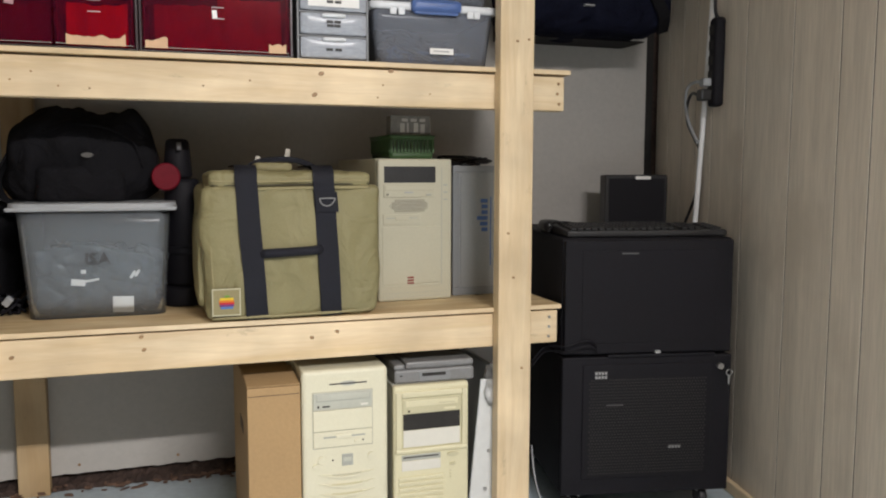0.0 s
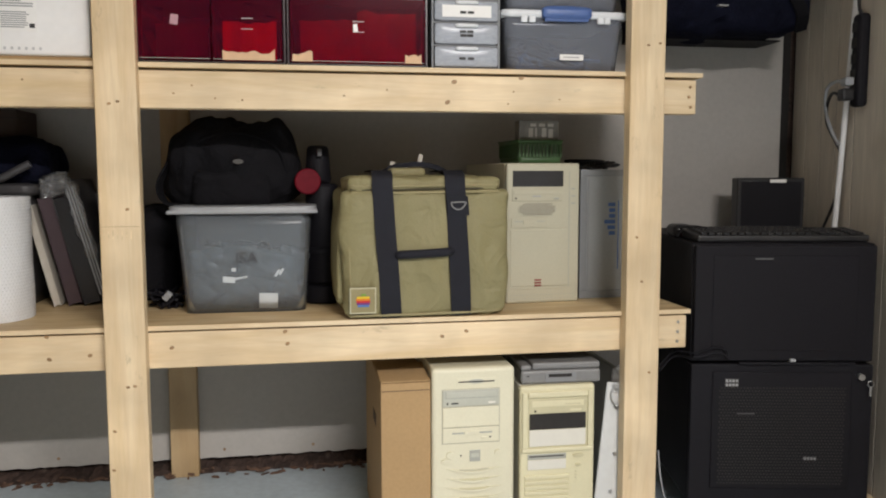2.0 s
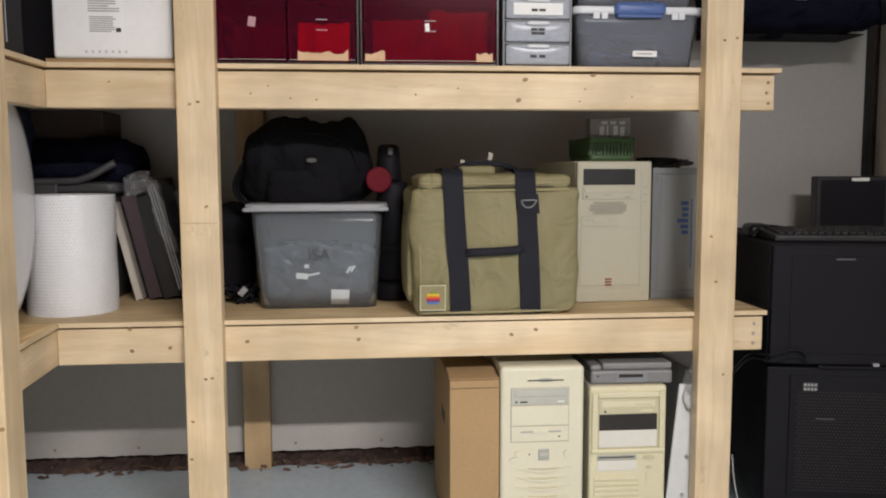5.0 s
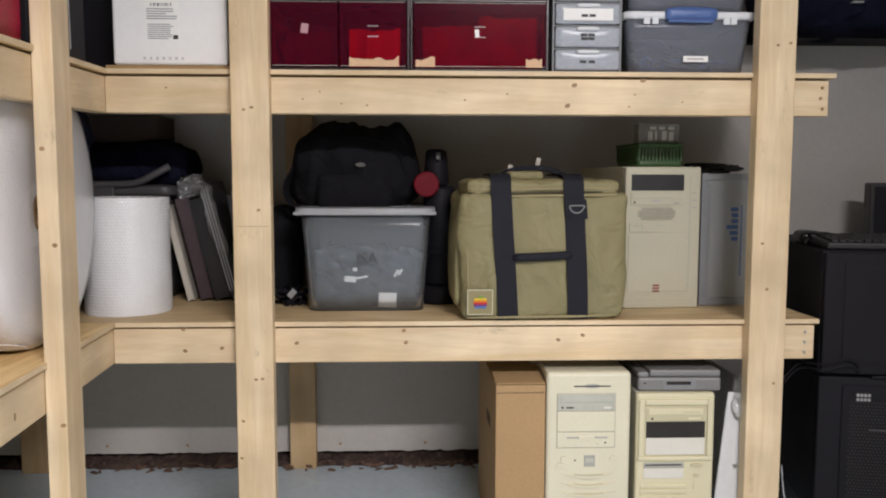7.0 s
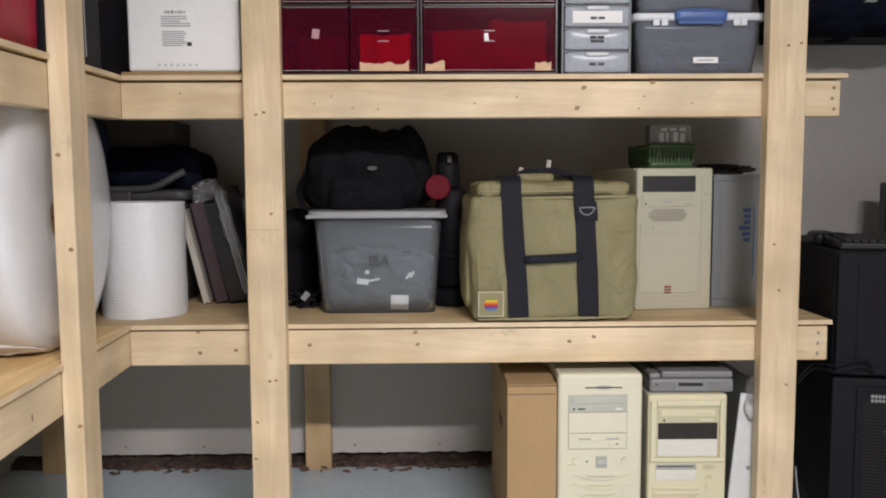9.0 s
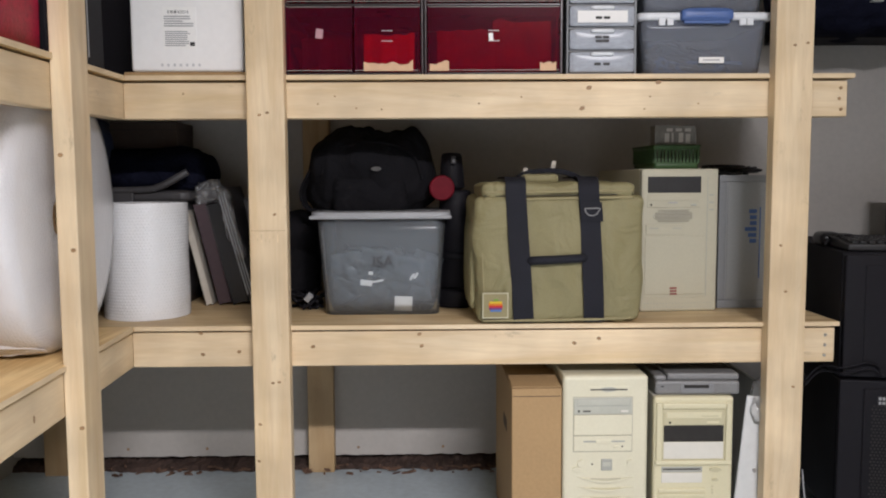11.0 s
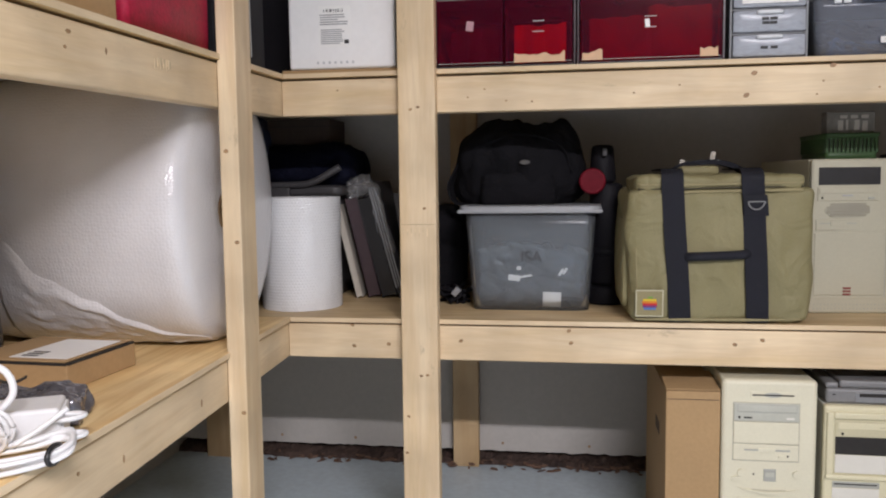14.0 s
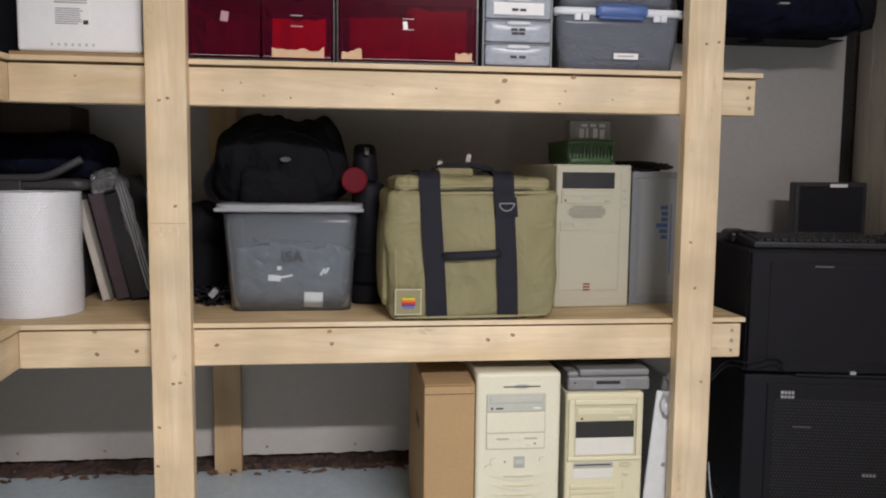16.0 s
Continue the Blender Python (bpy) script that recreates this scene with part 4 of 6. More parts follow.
def instrument(m):
    W, H, D = 0.20, 0.355, 0.38
    t = thing("instrument_case", m, "grey test instrument stood on its end, blue maker's mark", "instrument")
    part("case", blk(0, W, 0.012, D, 0, H, bevel=0.004), GREYBOX, t)
    for n_, x0, x1, z0, z1 in (("front_frame", 0, W, 0, 0.022), ("front_frame", 0, W, H - 0.018, H), ("front_frame", 0, 0.02, 0.022, H - 0.018), ("front_frame", W - 0.03, W, 0.022, H - 0.018)):
        part(n_, blk(x0, x1, 0, 0.014, z0, z1, bevel=0.002), GREYBOX_DARK, t)
    part("front_panel", blk(0.02, W - 0.03, 0.004, 0.013, 0.022, H - 0.018), GREYBOX, t)
    for i, h in enumerate((0.012, 0.015, 0.021, 0.012, 0.012, 0.014)):
        z = 0.175 + i * 0.0158
        part("name_bar", blk(0.104 - 1.5 * h, 0.104, 0.0025, 0.005, z, z + 0.0105, bevel=0.0008), BLUE_INK, t)
    part("name_line", blk(0.112, 0.1145, 0.0025, 0.005, 0.08, 0.27), BLUE_INK, t)
    part("groove", blk(0.024, 0.026, 0.003, 0.005, 0.03, H - 0.03), GREYBOX_DARK, t)


instrument(pose(0.628, 2.082, TOP1, 0, 0, 2.0))
cable_heap("coiled_lead", pose(0.71, 2.25, TOP1 + 0.3555), 0.13, 0.2, 0.03, DARKPLASTIC, 7, 0.004, "coiled black lead on top of the instrument", 9)


# ---- bubble film and what leans behind it ----
def bubble_roll(m):
    """A small roll stood on end, covered with real blisters."""
    t = thing("bubble_wrap_roll", m, "small upright roll of white bubble wrap", "bubble wrap")
    R, H, NB, ROWS, K = 0.105, 0.292, 80, 38, 4
    verts, faces, na, nz = [], [], NB * K, ROWS * K
    for j in range(nz + 1):
        for i in range(na):
            row = j // K
            u = (i / K + (0.5 if row % 2 else 0)) % 1 - 0.5
            v = (j / K) % 1 - 0.5
            d = math.hypot(u, v)
            a = 2 * math.pi * i / na
            rr = R + 0.0016 * max(0, 1 - (d / 0.5) ** 2) ** 0.5 * (0.7 + 0.5 * noise.noise(Vector((i // K, row, 0)) * 0.71)) + 0.002 * noise.noise(Vector((math.cos(a) * 2, math.sin(a) * 2, j / nz * 3)))
            verts.append((rr * math.cos(a), rr * math.sin(a), H * j / nz))
    for j in range(nz):
        for i in range(na):
            faces.append((j * na + i, j * na + (i + 1) % na, (j + 1) * na + (i + 1) % na, (j + 1) * na + i))
    me = bpy.data.meshes.new("film")
    me.from_pydata(verts, [], faces)
    me.polygons.foreach_set("use_smooth", [True] * len(faces))
    me.materials.append(BUBBLE_PLAIN)
    ob = new("film", me)
    ob.parent = t
    end = bmesh.new()
    for k in range(4):
        tube(end, [((0.028 + 0.0178 * k + 0.003) * math.cos(a), (0.028 + 0.0178 * k + 0.003) * math.sin(a), H - 0.011) for a in [2 * math.pi * q / 24 for q in range(25)]], 0.0105, 6, 1)
    part("rolled_end", end, BUBBLE_PLAIN, t)
    part("core", cyl(bmesh.new(), 0.024, H - 0.004, None, 20), CARD, t)


bubble_roll(pose(-0.874, 2.050, TOP1, 0, 0, 20))


def sag(a):
    """How far the big roll's underside slumps towards the aisle, by the angle round its axis."""
    return 0.06 * max(0, -math.sin(a) - 0.4) * min(1, max(0, 0.5 - math.cos(a)) * 2)


def big_roll(m):
    """A large roll on its side: slightly sagging, with a hole at its core and a loose flap."""
    t = thing("large_bubble_wrap_roll", m, "large white bubble wrap roll lying on its side", "bubble wrap")
    R, L = 0.290, 0.52
    bm = bmesh.new()
    prof = [(0.036, 0.012), (0.06, 0.003), (0.12, -0.004), (0.2, -0.002), (0.25, 0.002), (0.275, 0.009), (0.286, 0.022), (0.290, 0.05), (0.290, 0.15), (0.290, 0.25), (0.288, 0.35), (0.285, 0.45), (0.275, L), (0.036, L)]
    n, rings = 72, []
    for rad, x in prof:
        ring = []
        for k in range(n):
            a = 2 * math.pi * k / n
            s = 1 + 0.012 * noise.noise(Vector((math.cos(a) * 1.5, math.sin(a) * 1.5, x * 4)))
            z = rad * s * math.sin(a)
            z = max(z, -R + 0.006 + 0.02 * max(0, -math.sin(a) - 0.96))
            off = 1 - rad / R
            slump = sag(a) * rad / R
            ring.append(bm.verts.new((-x, rad * s * math.cos(a) - 0.052 * off - slump, z + R - 0.006 - 0.012 * off)))
        rings.append(ring)
    for a, b in zip(rings, rings[1:]):
        for k in range(n):
            f = bm.faces.new((a[k], a[(k + 1) % n], b[(k + 1) % n], b[k]))
            f.smooth = True
    part("film", bm, BUBBLE, t)
    part("core", join(bmesh.new(), hollow(0.07, 0.07, 0.07, 0.07, 0.5, 0.003, 0.034, 2), Matrix.Translation((-0.51, -0.045, R - 0.016)) @ Matrix.Rotation(math.pi / 2, 4, "Y")), CARD, t, "brown cardboard core")
    # a loose crumpled corner of film, folded down over the near side
    fl, rows = bmesh.new(), []
    for i in range(61):
        row = []
        for j in range(37):
            u, v = i / 60, j / 36
            x = -0.01 - 0.37 * u - 0.03 * v * u
            top = 246 - 150 * (0.37 * u) + 5 * noise.noise(Vector((u * 7, 2, 7)))
            a = radians(top + (250 - top) * v)
            edge = min(1, 6 * min(u, 1 - u, v))
            p = Vector((x * 15 + v * 3, v * 4 - x * 9, 1))
            crumple = abs(noise.noise(p)) * 0.005 + abs(noise.noise(p * 2.3)) * 0.003
            lift = 0.007 * math.exp(-((v - 0.1) / 0.1) ** 2) * math.sin(math.pi * u)
            rad = R - 0.002 + edge * (0.004 + crumple + lift)
            row.append(fl.verts.new((x, rad * math.cos(a) - sag(a) - 0.004 * v, max(R - 0.006 + rad * math.sin(a), 0.003))))
        rows.append(row)
    for a, b in zip(rows, rows[1:]):
        for k in range(36):
            f = fl.faces.new((a[k], b[k], b[k + 1], a[k + 1]))
            f.smooth = True
    ob = part("loose_flap", fl, SHINYBUBBLE, t, "loose crumpled sheet of shiny film")
    so = ob.modifiers.new("thick", "SOLIDIFY")
    so.thickness = 0.0012


big_roll(pose(-0.882, 1.655, TOP1, 0, 0, 3))


def leaning(name, m, w, d, h, cover, edge, label, category, group=""):
    """A bound book or folder: covers, and a pale block of pages that shows at the front edge."""
    t = thing(name, m, label, category, group)
    part("cover", blk(0, 0.003, 0, d, 0, h, bevel=0.001), cover, t)
    part("cover", blk(w - 0.003, w, 0, d, 0, h, bevel=0.001), cover, t)
    part("page_block", blk(0.003, w - 0.003, 0.002, d - 0.004, 0.003, h - 0.003), edge, t)


leaning("thick_manual", pose(-0.762, 2.19, TOP1, 0, -13, 4), 0.018, 0.20, 0.27, CREAM, CREAM, "thick white-edged manual leaning among folders", "book", "leaning papers")
leaning("mauve_folder", pose(-0.729, 2.20, TOP1, 0, -13, 2), 0.034, 0.20, 0.29, MAUVE, MAUVE, "dull mauve folder leaning among papers", "folder", "leaning papers")
leaning("black_binder", pose(-0.690, 2.20, TOP1, 0, -14, 0), 0.042, 0.22, 0.29, DARKPLASTIC, DARKPLASTIC, "black ring binder leaning among papers", "binder", "leaning papers")
leaning("clear_fronted_binder", pose(-0.640, 2.20, TOP1, 0, -15, 0), 0.016, 0.22, 0.34, GREYBIN, DARKPLASTIC, "grey-edged binder in crumpled film", "binder", "leaning papers")
leaning("black_binder", pose(-0.612, 2.22, TOP1, 0, -9, 0), 0.05, 0.22, 0.30, DARKPLASTIC, GREYBIN, "black ring binder leaning among papers", "binder", "leaning papers")
SLEEVE = pose(-0.640, 2.20, TOP1, 0, -15, 0)
sl = thing("plastic_sleeve", SLEEVE, "clear plastic sleeve with pale edge strips on a binder", "plastic film")
# Pale strips hold the film's bright streaks in their colour.
for x, w in ((-0.002, 0.004), (0.006, 0.003), (0.013, 0.0035)):
    part("edge_strip", blk(x, x + w, -0.005, -0.001, 0.03, 0.325, bevel=0.001), LIDGREY, sl, "pale film edge, its glint put into the colour")
part("crumpled_film", join(bmesh.new(), soft(0.030, 0.020, 0.20, 0.006, 20, (0, 0, 0), 0.009, 42, 3), Matrix.Translation((0.012, -0.006, 0.13))), FILM, sl)
part("crumpled_film", join(bmesh.new(), soft(0.085, 0.05, 0.055, 0.016, 16, (0, 0, 0), 0.02, 30, 9), Matrix.Translation((-0.025, 0.02, 0.305))), FILM, sl)

b_ = thing("grey_bin", pose(-0.99, 2.33, TOP1), "grey lidded plastic bin in the shelf's corner", "storage bin")
part("bin_body", hollow(0.32, 0.26, 0.36, 0.30, 0.295, 0.004, 0.03), GREYBIN, b_)
part("lid", join(bmesh.new(), soft(0.40, 0.34, 0.032, 0.012, 12, (0, 0, 0.002)), Matrix.Translation((0, 0, 0.290))), GREYBIN, b_, "dull grey lid")
part("lid_rim", tube(bmesh.new(), [(-0.19, -0.172, 0.322), (0.06, -0.174, 0.323), (0.12, -0.174, 0.332), (0.165, -0.172, 0.355), (0.195, -0.168, 0.372)], 0.010, 8), mat("worn_bin_rim", (0.06, 0.058, 0.06), 0.5, 0.15, 9), b_, "paler bent rim")
part("latch", blk(-0.05, 0.05, -0.180, -0.167, 0.285, 0.325, bevel=0.004), GREYBIN, b_)
single("navy_bag", soft(0.30, 0.24, 0.115, 0.035, 14, (0.01, 0.01, 0.004), 0.016, 9, 12), NAVYCLOTH, pose(-0.93, 2.33, TOP1 + 0.323), "dark navy cloth bag on the grey bin", "bag")
kc = thing("small_carton", pose(-0.965, 2.27, TOP1 + 0.440), "small brown carton on top of the navy bag", "box")
part("body", blk(-0.08, 0.11, 0, 0.16, 0, 0.075, bevel=0.002), mat("dark_brown_card", (0.05, 0.034, 0.026), 0.85, 0.2, 8), kc)
part("lid_seam", blk(-0.0805, 0.1105, -0.001, 0.161, 0.052, 0.054), SLOT, kc)
single("blue_bag", soft(0.15, 0.26, 0.20, 0.05, 14, (0.01, 0.02, 0.01), 0.014, 9, 14), mat("dark_blue_nylon", (0.022, 0.034, 0.085), 0.7, 0.3, 9), pose(-1.115, 2.24, TOP1 + 0.323), "dark blue nylon bag on the grey bin", "bag")


# ---- left shelf ----
S3 = SIDE @ pose(0, 0, TOP1)


def parcel(m):
    p = thing("shipping_carton", m, "flat brown shipping carton with a white label", "box")
    part("body", blk(0, 0.20, 0, 0.19, 0, 0.043, bevel=0.002), CARD, p)
    part("flap_gap", blk(0.001, 0.199, -0.0006, 0.003, 0.0415, 0.0455), SLOT, p)
    part("flap_gap", blk(0.1965, 0.2006, 0.003, 0.187, 0.0415, 0.0455), SLOT, p)
    part("top_flap", blk(0.0, 0.194, 0.004, 0.19, 0.0455, 0.048, bevel=0.001), CARD, p)
    part("address_label", blk(0.075, 0.185, 0.02, 0.17, 0.0481, 0.0488), PAPER, p, "white paper label")
    for k in range(3):
        part("label_bar", blk(0.09, 0.12, 0.03 + 0.014 * k, 0.038 + 0.014 * k, 0.0489, 0.0492), INK, p)
    arc = [(0.055 + 0.07 * k / 8, -0.0012, 0.022 - 0.012 * math.sin(math.pi * k / 8)) for k in range(9)]
    part("curved_mark", ribbon(bmesh.new(), arc, 0.005, 0.0012, (0, 0, 1), 2), INK, p, "dark curved printed mark")


parcel(S3 @ pose(-0.348, -0.699, 0, 0, 0, -6))


def adapter(m):
    a = thing("power_adapter", m, "white box-shaped power adapter with folded prongs", "power adapter")
    part("body", blk(-0.17, 0, 0, 0.075, 0.0, 0.052, bevel=0.005, seg=3), WHITECABLE, a)
    part("end_cap", blk(-0.0005, 0.004, 0.006, 0.069, 0.006, 0.046, bevel=0.0015), WHITECABLE, a)
    for z in (0.013, 0.038):
        part("cable_hook", tube(bmesh.new(), [(-0.01, -0.004, z), (0.012, -0.006, z), (0.026, 0.004, z), (0.028, 0.014, z), (0.016, 0.02, z), (0.003, 0.02, z)], 0.0036, 8), WHITECABLE, a)


AD = S3 @ pose(0.0, -0.985, 0, 0, 0, 25)
adapter(AD)
cb = thing("adapter_cables", AD, "coils of white cable with black cable ties", "cables")
q = random.Random(21)
for k in range(5):
    o = 0.0045 * (k - 2)
    z = 0.005 + 0.0042 * ((k * 2) % 3)
    part("cable_run", tube(bmesh.new(), [(-0.16, -0.105 + o * 1.3, z), (-0.09, -0.098 + o * 1.4, z + 0.002), (-0.035, -0.084 + o * 1.2, z + 0.002), (0.002, -0.066 + o * 0.7, z + 0.003), (0.018, -0.044 + o, z + 0.008), (0.010, -0.018 + 0.003 * k, z + 0.012), (-0.03, -0.012 - 0.003 * k, z + 0.006), (-0.09, -0.016 - 0.003 * k, z + 0.003)], 0.0032, 8), WHITECABLE, cb)
for k in range(8):
    c = Vector((-0.094 + q.uniform(-0.010, 0.010), -0.030 + q.uniform(-0.010, 0.006), 0.040 + q.uniform(-0.006, 0.006)))
    rx, rz, tw, tilt = q.uniform(0.022, 0.042), q.uniform(0.022, 0.036), q.uniform(-0.6, 0.6), q.uniform(-0.35, 0.35)
    pts = []
    for j in range(12):
        an = 2 * math.pi * j / 11 + tw
        x, z = rx * math.cos(an), rz * math.sin(an)
        pts.append(c + Vector((x * math.cos(tilt) - z * math.sin(tilt), -0.012 * math.sin(an), max(x * math.sin(tilt) + z * math.cos(tilt), 0.005 - c.z))))
    part("cable_coil", tube(bmesh.new(), pts, 0.0034, 8, 4), WHITECABLE, cb)
part("cable_arch", tube(bmesh.new(), [(-0.125, -0.01, 0.070), (-0.095, -0.02, 0.105), (-0.070, -0.022, 0.117), (-0.052, -0.022, 0.106), (-0.048, -0.022, 0.080), (-0.070, -0.024, 0.055)], 0.0046, 8), WHITECABLE, cb)
for k in range(4):
    part("cable_coil", tube(bmesh.new(), [(-0.125 + 0.024 * math.cos(an) + 0.003 * k, 0.03 + 0.004 * k, 0.098 + (0.022 + 0.003 * k) * math.sin(an)) for an in [2 * math.pi * j / 10 for j in range(11)]], 0.0034, 8, 4), WHITECABLE, cb)
part("cable_stub", tube(bmesh.new(), [(-0.05, -0.03, 0.018), (-0.02, -0.022, 0.034), (0.012, -0.014, 0.055)], 0.0034, 8), WHITECABLE, cb)
for x, y in ((0.0, -0.067), (-0.115, -0.100)):
    part("cable_tie", tube(bmesh.new(), [(x + 0.35 * 0.016 * math.cos(an), y + 0.017 * math.cos(an), 0.0135 + 0.0105 * math.sin(an)) for an in [2 * math.pi * j / 12 for j in range(13)]], 0.0035, 6, 2), DARKPLASTIC, cb, "black cable tie")
pk = thing("wrapped_package", S3 @ pose(-0.150, -0.895, 0.0, 0, 0, 20), "flat package in shiny dark silvery film", "package")
part("contents", blk(-0.10, 0.09, -0.045, 0.045, 0.004, 0.03, bevel=0.004), DARKPLASTIC, pk)
part("film", soft(0.235, 0.11, 0.042, 0.010, 30, (0, 0, 0.004), 0.010, 34, 17), mat("silvery_static_film", (0.17, 0.165, 0.185), 0.14, 0.5, 18, 60, 0.2, metal=0.5, fold=0.8), pk, "shiny silvery film")
single("black_sack", soft(0.22, 0.20, 0.12, 0.04, 14, (0, 0, 0.01), 0.02, 12, 23), DARKFILM, S3 @ pose(-0.475, -0.64, 0.006), "crumpled black plastic sack behind the carton", "sack")
single("grey_cloth", soft(0.2, 0.20, 0.17, 0.06, 14, (0.01, 0.01, 0.01), 0.024, 10, 25), mat("grey_cloth", (0.34, 0.32, 0.29), 0.9, 0.25, 8), S3 @ pose(-0.47, -0.65, 0.125), "pale grey cloth heaped on the sack", "cloth")
single("dark_cloth_bag", soft(0.19, 0.19, 0.12, 0.05, 12, (0.01, 0.01, 0.01), 0.022, 10, 27), mat("plum_cloth", (0.05, 0.03, 0.045), 0.9, 0.25, 8), S3 @ pose(-0.47, -0.65, 0.297), "dark plum cloth bag on the bundle", "bag")

S4 = SIDE @ SAG @ pose(0, 0, TOP2)
c_ = thing("brown_carton", S4 @ pose(-0.34, -1.19, 0), "plain brown cardboard carton on the upper shelf", "box")
part("body", blk(0, 0.32, 0, 0.44, 0, 0.33, bevel=0.003), CARD, c_)
part("lid_seam", blk(-0.001, 0.3212, 0.001, 0.439, 0.285, 0.287), CARD_DARK, c_)
c_ = thing("red_crate", S4 @ pose(-0.34, -0.735, 0), "solid crimson plastic crate on the upper shelf", "crate")
part("body", hollow(0.32, 0.325, 0.33, 0.338, 0.30, 0.004, 0.012), REDPLASTIC, c_).matrix_basis = Matrix.Translation((0.165, 0.169, 0))
part("rim", blk(0.0, 0.33, 0.0, 0.338, 0.296, 0.302, bevel=0.002), REDPLASTIC, c_)
c_ = thing("black_case", S4 @ pose(-0.33, -0.385, 0), "black glossy equipment case on the upper shelf", "case")
part("body", blk(0, 0.32, 0, 0.30, 0, 0.30, bevel=0.006), BLACKMETAL, c_)
part("edge_strip", blk(0.318, 0.3215, 0.004, 0.008, 0.02, 0.28), STEEL, c_)
part("edge_strip", blk(0.318, 0.3215, 0.20, 0.204, 0.02, 0.28), STEEL, c_)


# ---- upper shelf ----
def white_carton(m):
    W, H, D = 0.262, 0.30, 0.26
    t = thing("white_carton", m, "white cardboard carton with a printed shipping label", "box")
    part("body", blk(0, W, 0, D, 0.011, H, bevel=0.007, seg=3), WHITECARD, t)
    lab = part("label_sheet", blk(0.068, 0.146, -0.001, 0.001, 0.053, 0.15), PAPER, t)
    lab.location = (0.008, 0, 0.010)
    q = random.Random(2)
    for j in range(26):
        x = 0.076 + 0.0022 * j
        if q.random() < 0.7:
            part("barcode_bar", blk(x, x + q.choice((0.0008, 0.0014)), -0.0018, 0, 0.135, 0.142), INK, lab)
    for k in range(5):
        part("text_bar", blk(0.071, 0.071 + q.uniform(0.03, 0.07), -0.0018, 0, 0.127 - 0.0055 * k, 0.1297 - 0.0055 * k), GREYINK, lab)
    for k in range(8):
        part("text_bar", blk(0.073, 0.128 + q.uniform(-0.01, 0.004), -0.0018, 0, 0.060 + 0.0046 * k, 0.0622 + 0.0046 * k), GREYINK, lab)
    part("code_block", blk(0.131, 0.142, -0.0018, 0, 0.060, 0.069), INK, lab)
    for k in range(7):
        part("care_mark", disc(bmesh.new(), 0.072 + 0.0145 * k, 0.026, 0.0032, 0.0038, -0.0006, 0.001, 6 + k % 3), mat("pale_grey_ink", (0.52, 0.52, 0.52), 0.6), t)


white_carton(pose(-0.838, 1.893, TOP2, 0, 0, 1.0))
single("cardboard_sheet", blk(-0.02, 0.285, 0.004, 0.27, 0, 0.0105, bevel=0.002), CARD, pose(-0.838, 1.893, TOP2, 0, 0, 1.0), "brown cardboard sheet under the white carton", "cardboard")
c_ = thing("black_equipment_box", pose(-1.10, 2.10, TOP2), "black equipment box in the upper shelf's corner", "box")
part("body", blk(0, 0.24, 0, 0.32, 0, 0.32, bevel=0.004), BLACKMETAL, c_)
part("edge_strip", blk(0.10, 0.103, -0.002, 0.001, 0.02, 0.14), STEEL, c_)


def red_drawers(m, W, cols, label):
    """A stacking unit with a smoked frame and see-through red drawers."""
    t = thing("drawer_unit", m, label, "drawer unit", "red drawer units")
    D, RH, rows = 0.34, 0.158, 2
    H = RH * rows + 0.008
    part("side_panel", blk(0, 0.006, 0.0, D, 0, H, bevel=0.0015), SMOKE, t)
    part("side_panel", blk(W - 0.006, W, 0.0, D, 0, H, bevel=0.0015), SMOKE, t)
    part("back_panel", blk(0.006, W - 0.006, D - 0.006, D, 0, H), SMOKE, t)
    for k in range(rows + 1):
        part("tier_panel", blk(0.006, W - 0.006, 0.002, D - 0.006, k * RH, k * RH + 0.005, bevel=0.001), SMOKE, t)
    cw = (W - 0.012) / cols
    for k in range(rows):
        for c in range(cols):
            x0, x1, z0, z1 = 0.0075 + c * cw, 0.0045 + (c + 1) * cw, k * RH + 0.0065, (k + 1) * RH - 0.003
            d = part("drawer", hollow(x1 - x0 - 0.006, D - 0.03, x1 - x0 - 0.004, D - 0.028, z1 - z0 - 0.02, 0.002, 0.006, 2), REDCLEAR_IN, t, "see-through red plastic drawer")
            d.matrix_basis = Matrix.Translation(((x0 + x1) / 2, D / 2 - 0.002, z0))
            f = part("drawer_front", blk(x0, x1, -0.006, -0.003, z0, z1, bevel=0.001), REDCLEAR, t)
            xc, zc = (x0 + x1) / 2, z0 + 0.083
            if not (k == 0 and c == 0 and cols == 2):
                part("label_clip", blk(xc - 0.013, xc + 0.013, -0.0085, -0.006, zc + 0.009, zc + 0.0102), OFFWHITE, f)
                part("label_clip", blk(xc - 0.013, xc + 0.013, -0.0085, -0.006, zc - 0.0145, zc - 0.0133), OFFWHITE, f)
            # Grey strips along the front paint its bright reflected lines.
            part("lower_edge", blk(x0 + 0.002, x1 - 0.002, -0.0066, -0.0058, z0 + 0.0015, z0 + 0.0025), DRIVEGREY, f, "pale strip painted as the front's lower glint")
            part("upper_edge", blk(x0 + 0.002, x1 - 0.002, -0.0066, -0.0058, z1 - 0.002, z1 - 0.001), DRIVEGREY, f, "pale strip painted as the front's upper glint")


RED1, RED2 = pose(-0.477, 1.874, TOP2, 0, 0, 0), pose(-0.148, 1.874, TOP2)
red_drawers(RED1, 0.327, 2, "smoky drawer unit with paired see-through red drawers")
red_drawers(RED2, 0.324, 1, "smoky drawer unit with wide see-through red drawers")


def in_drawer(name, m, bm, material, label, category):
    single(name, bm, material, m, label, category)


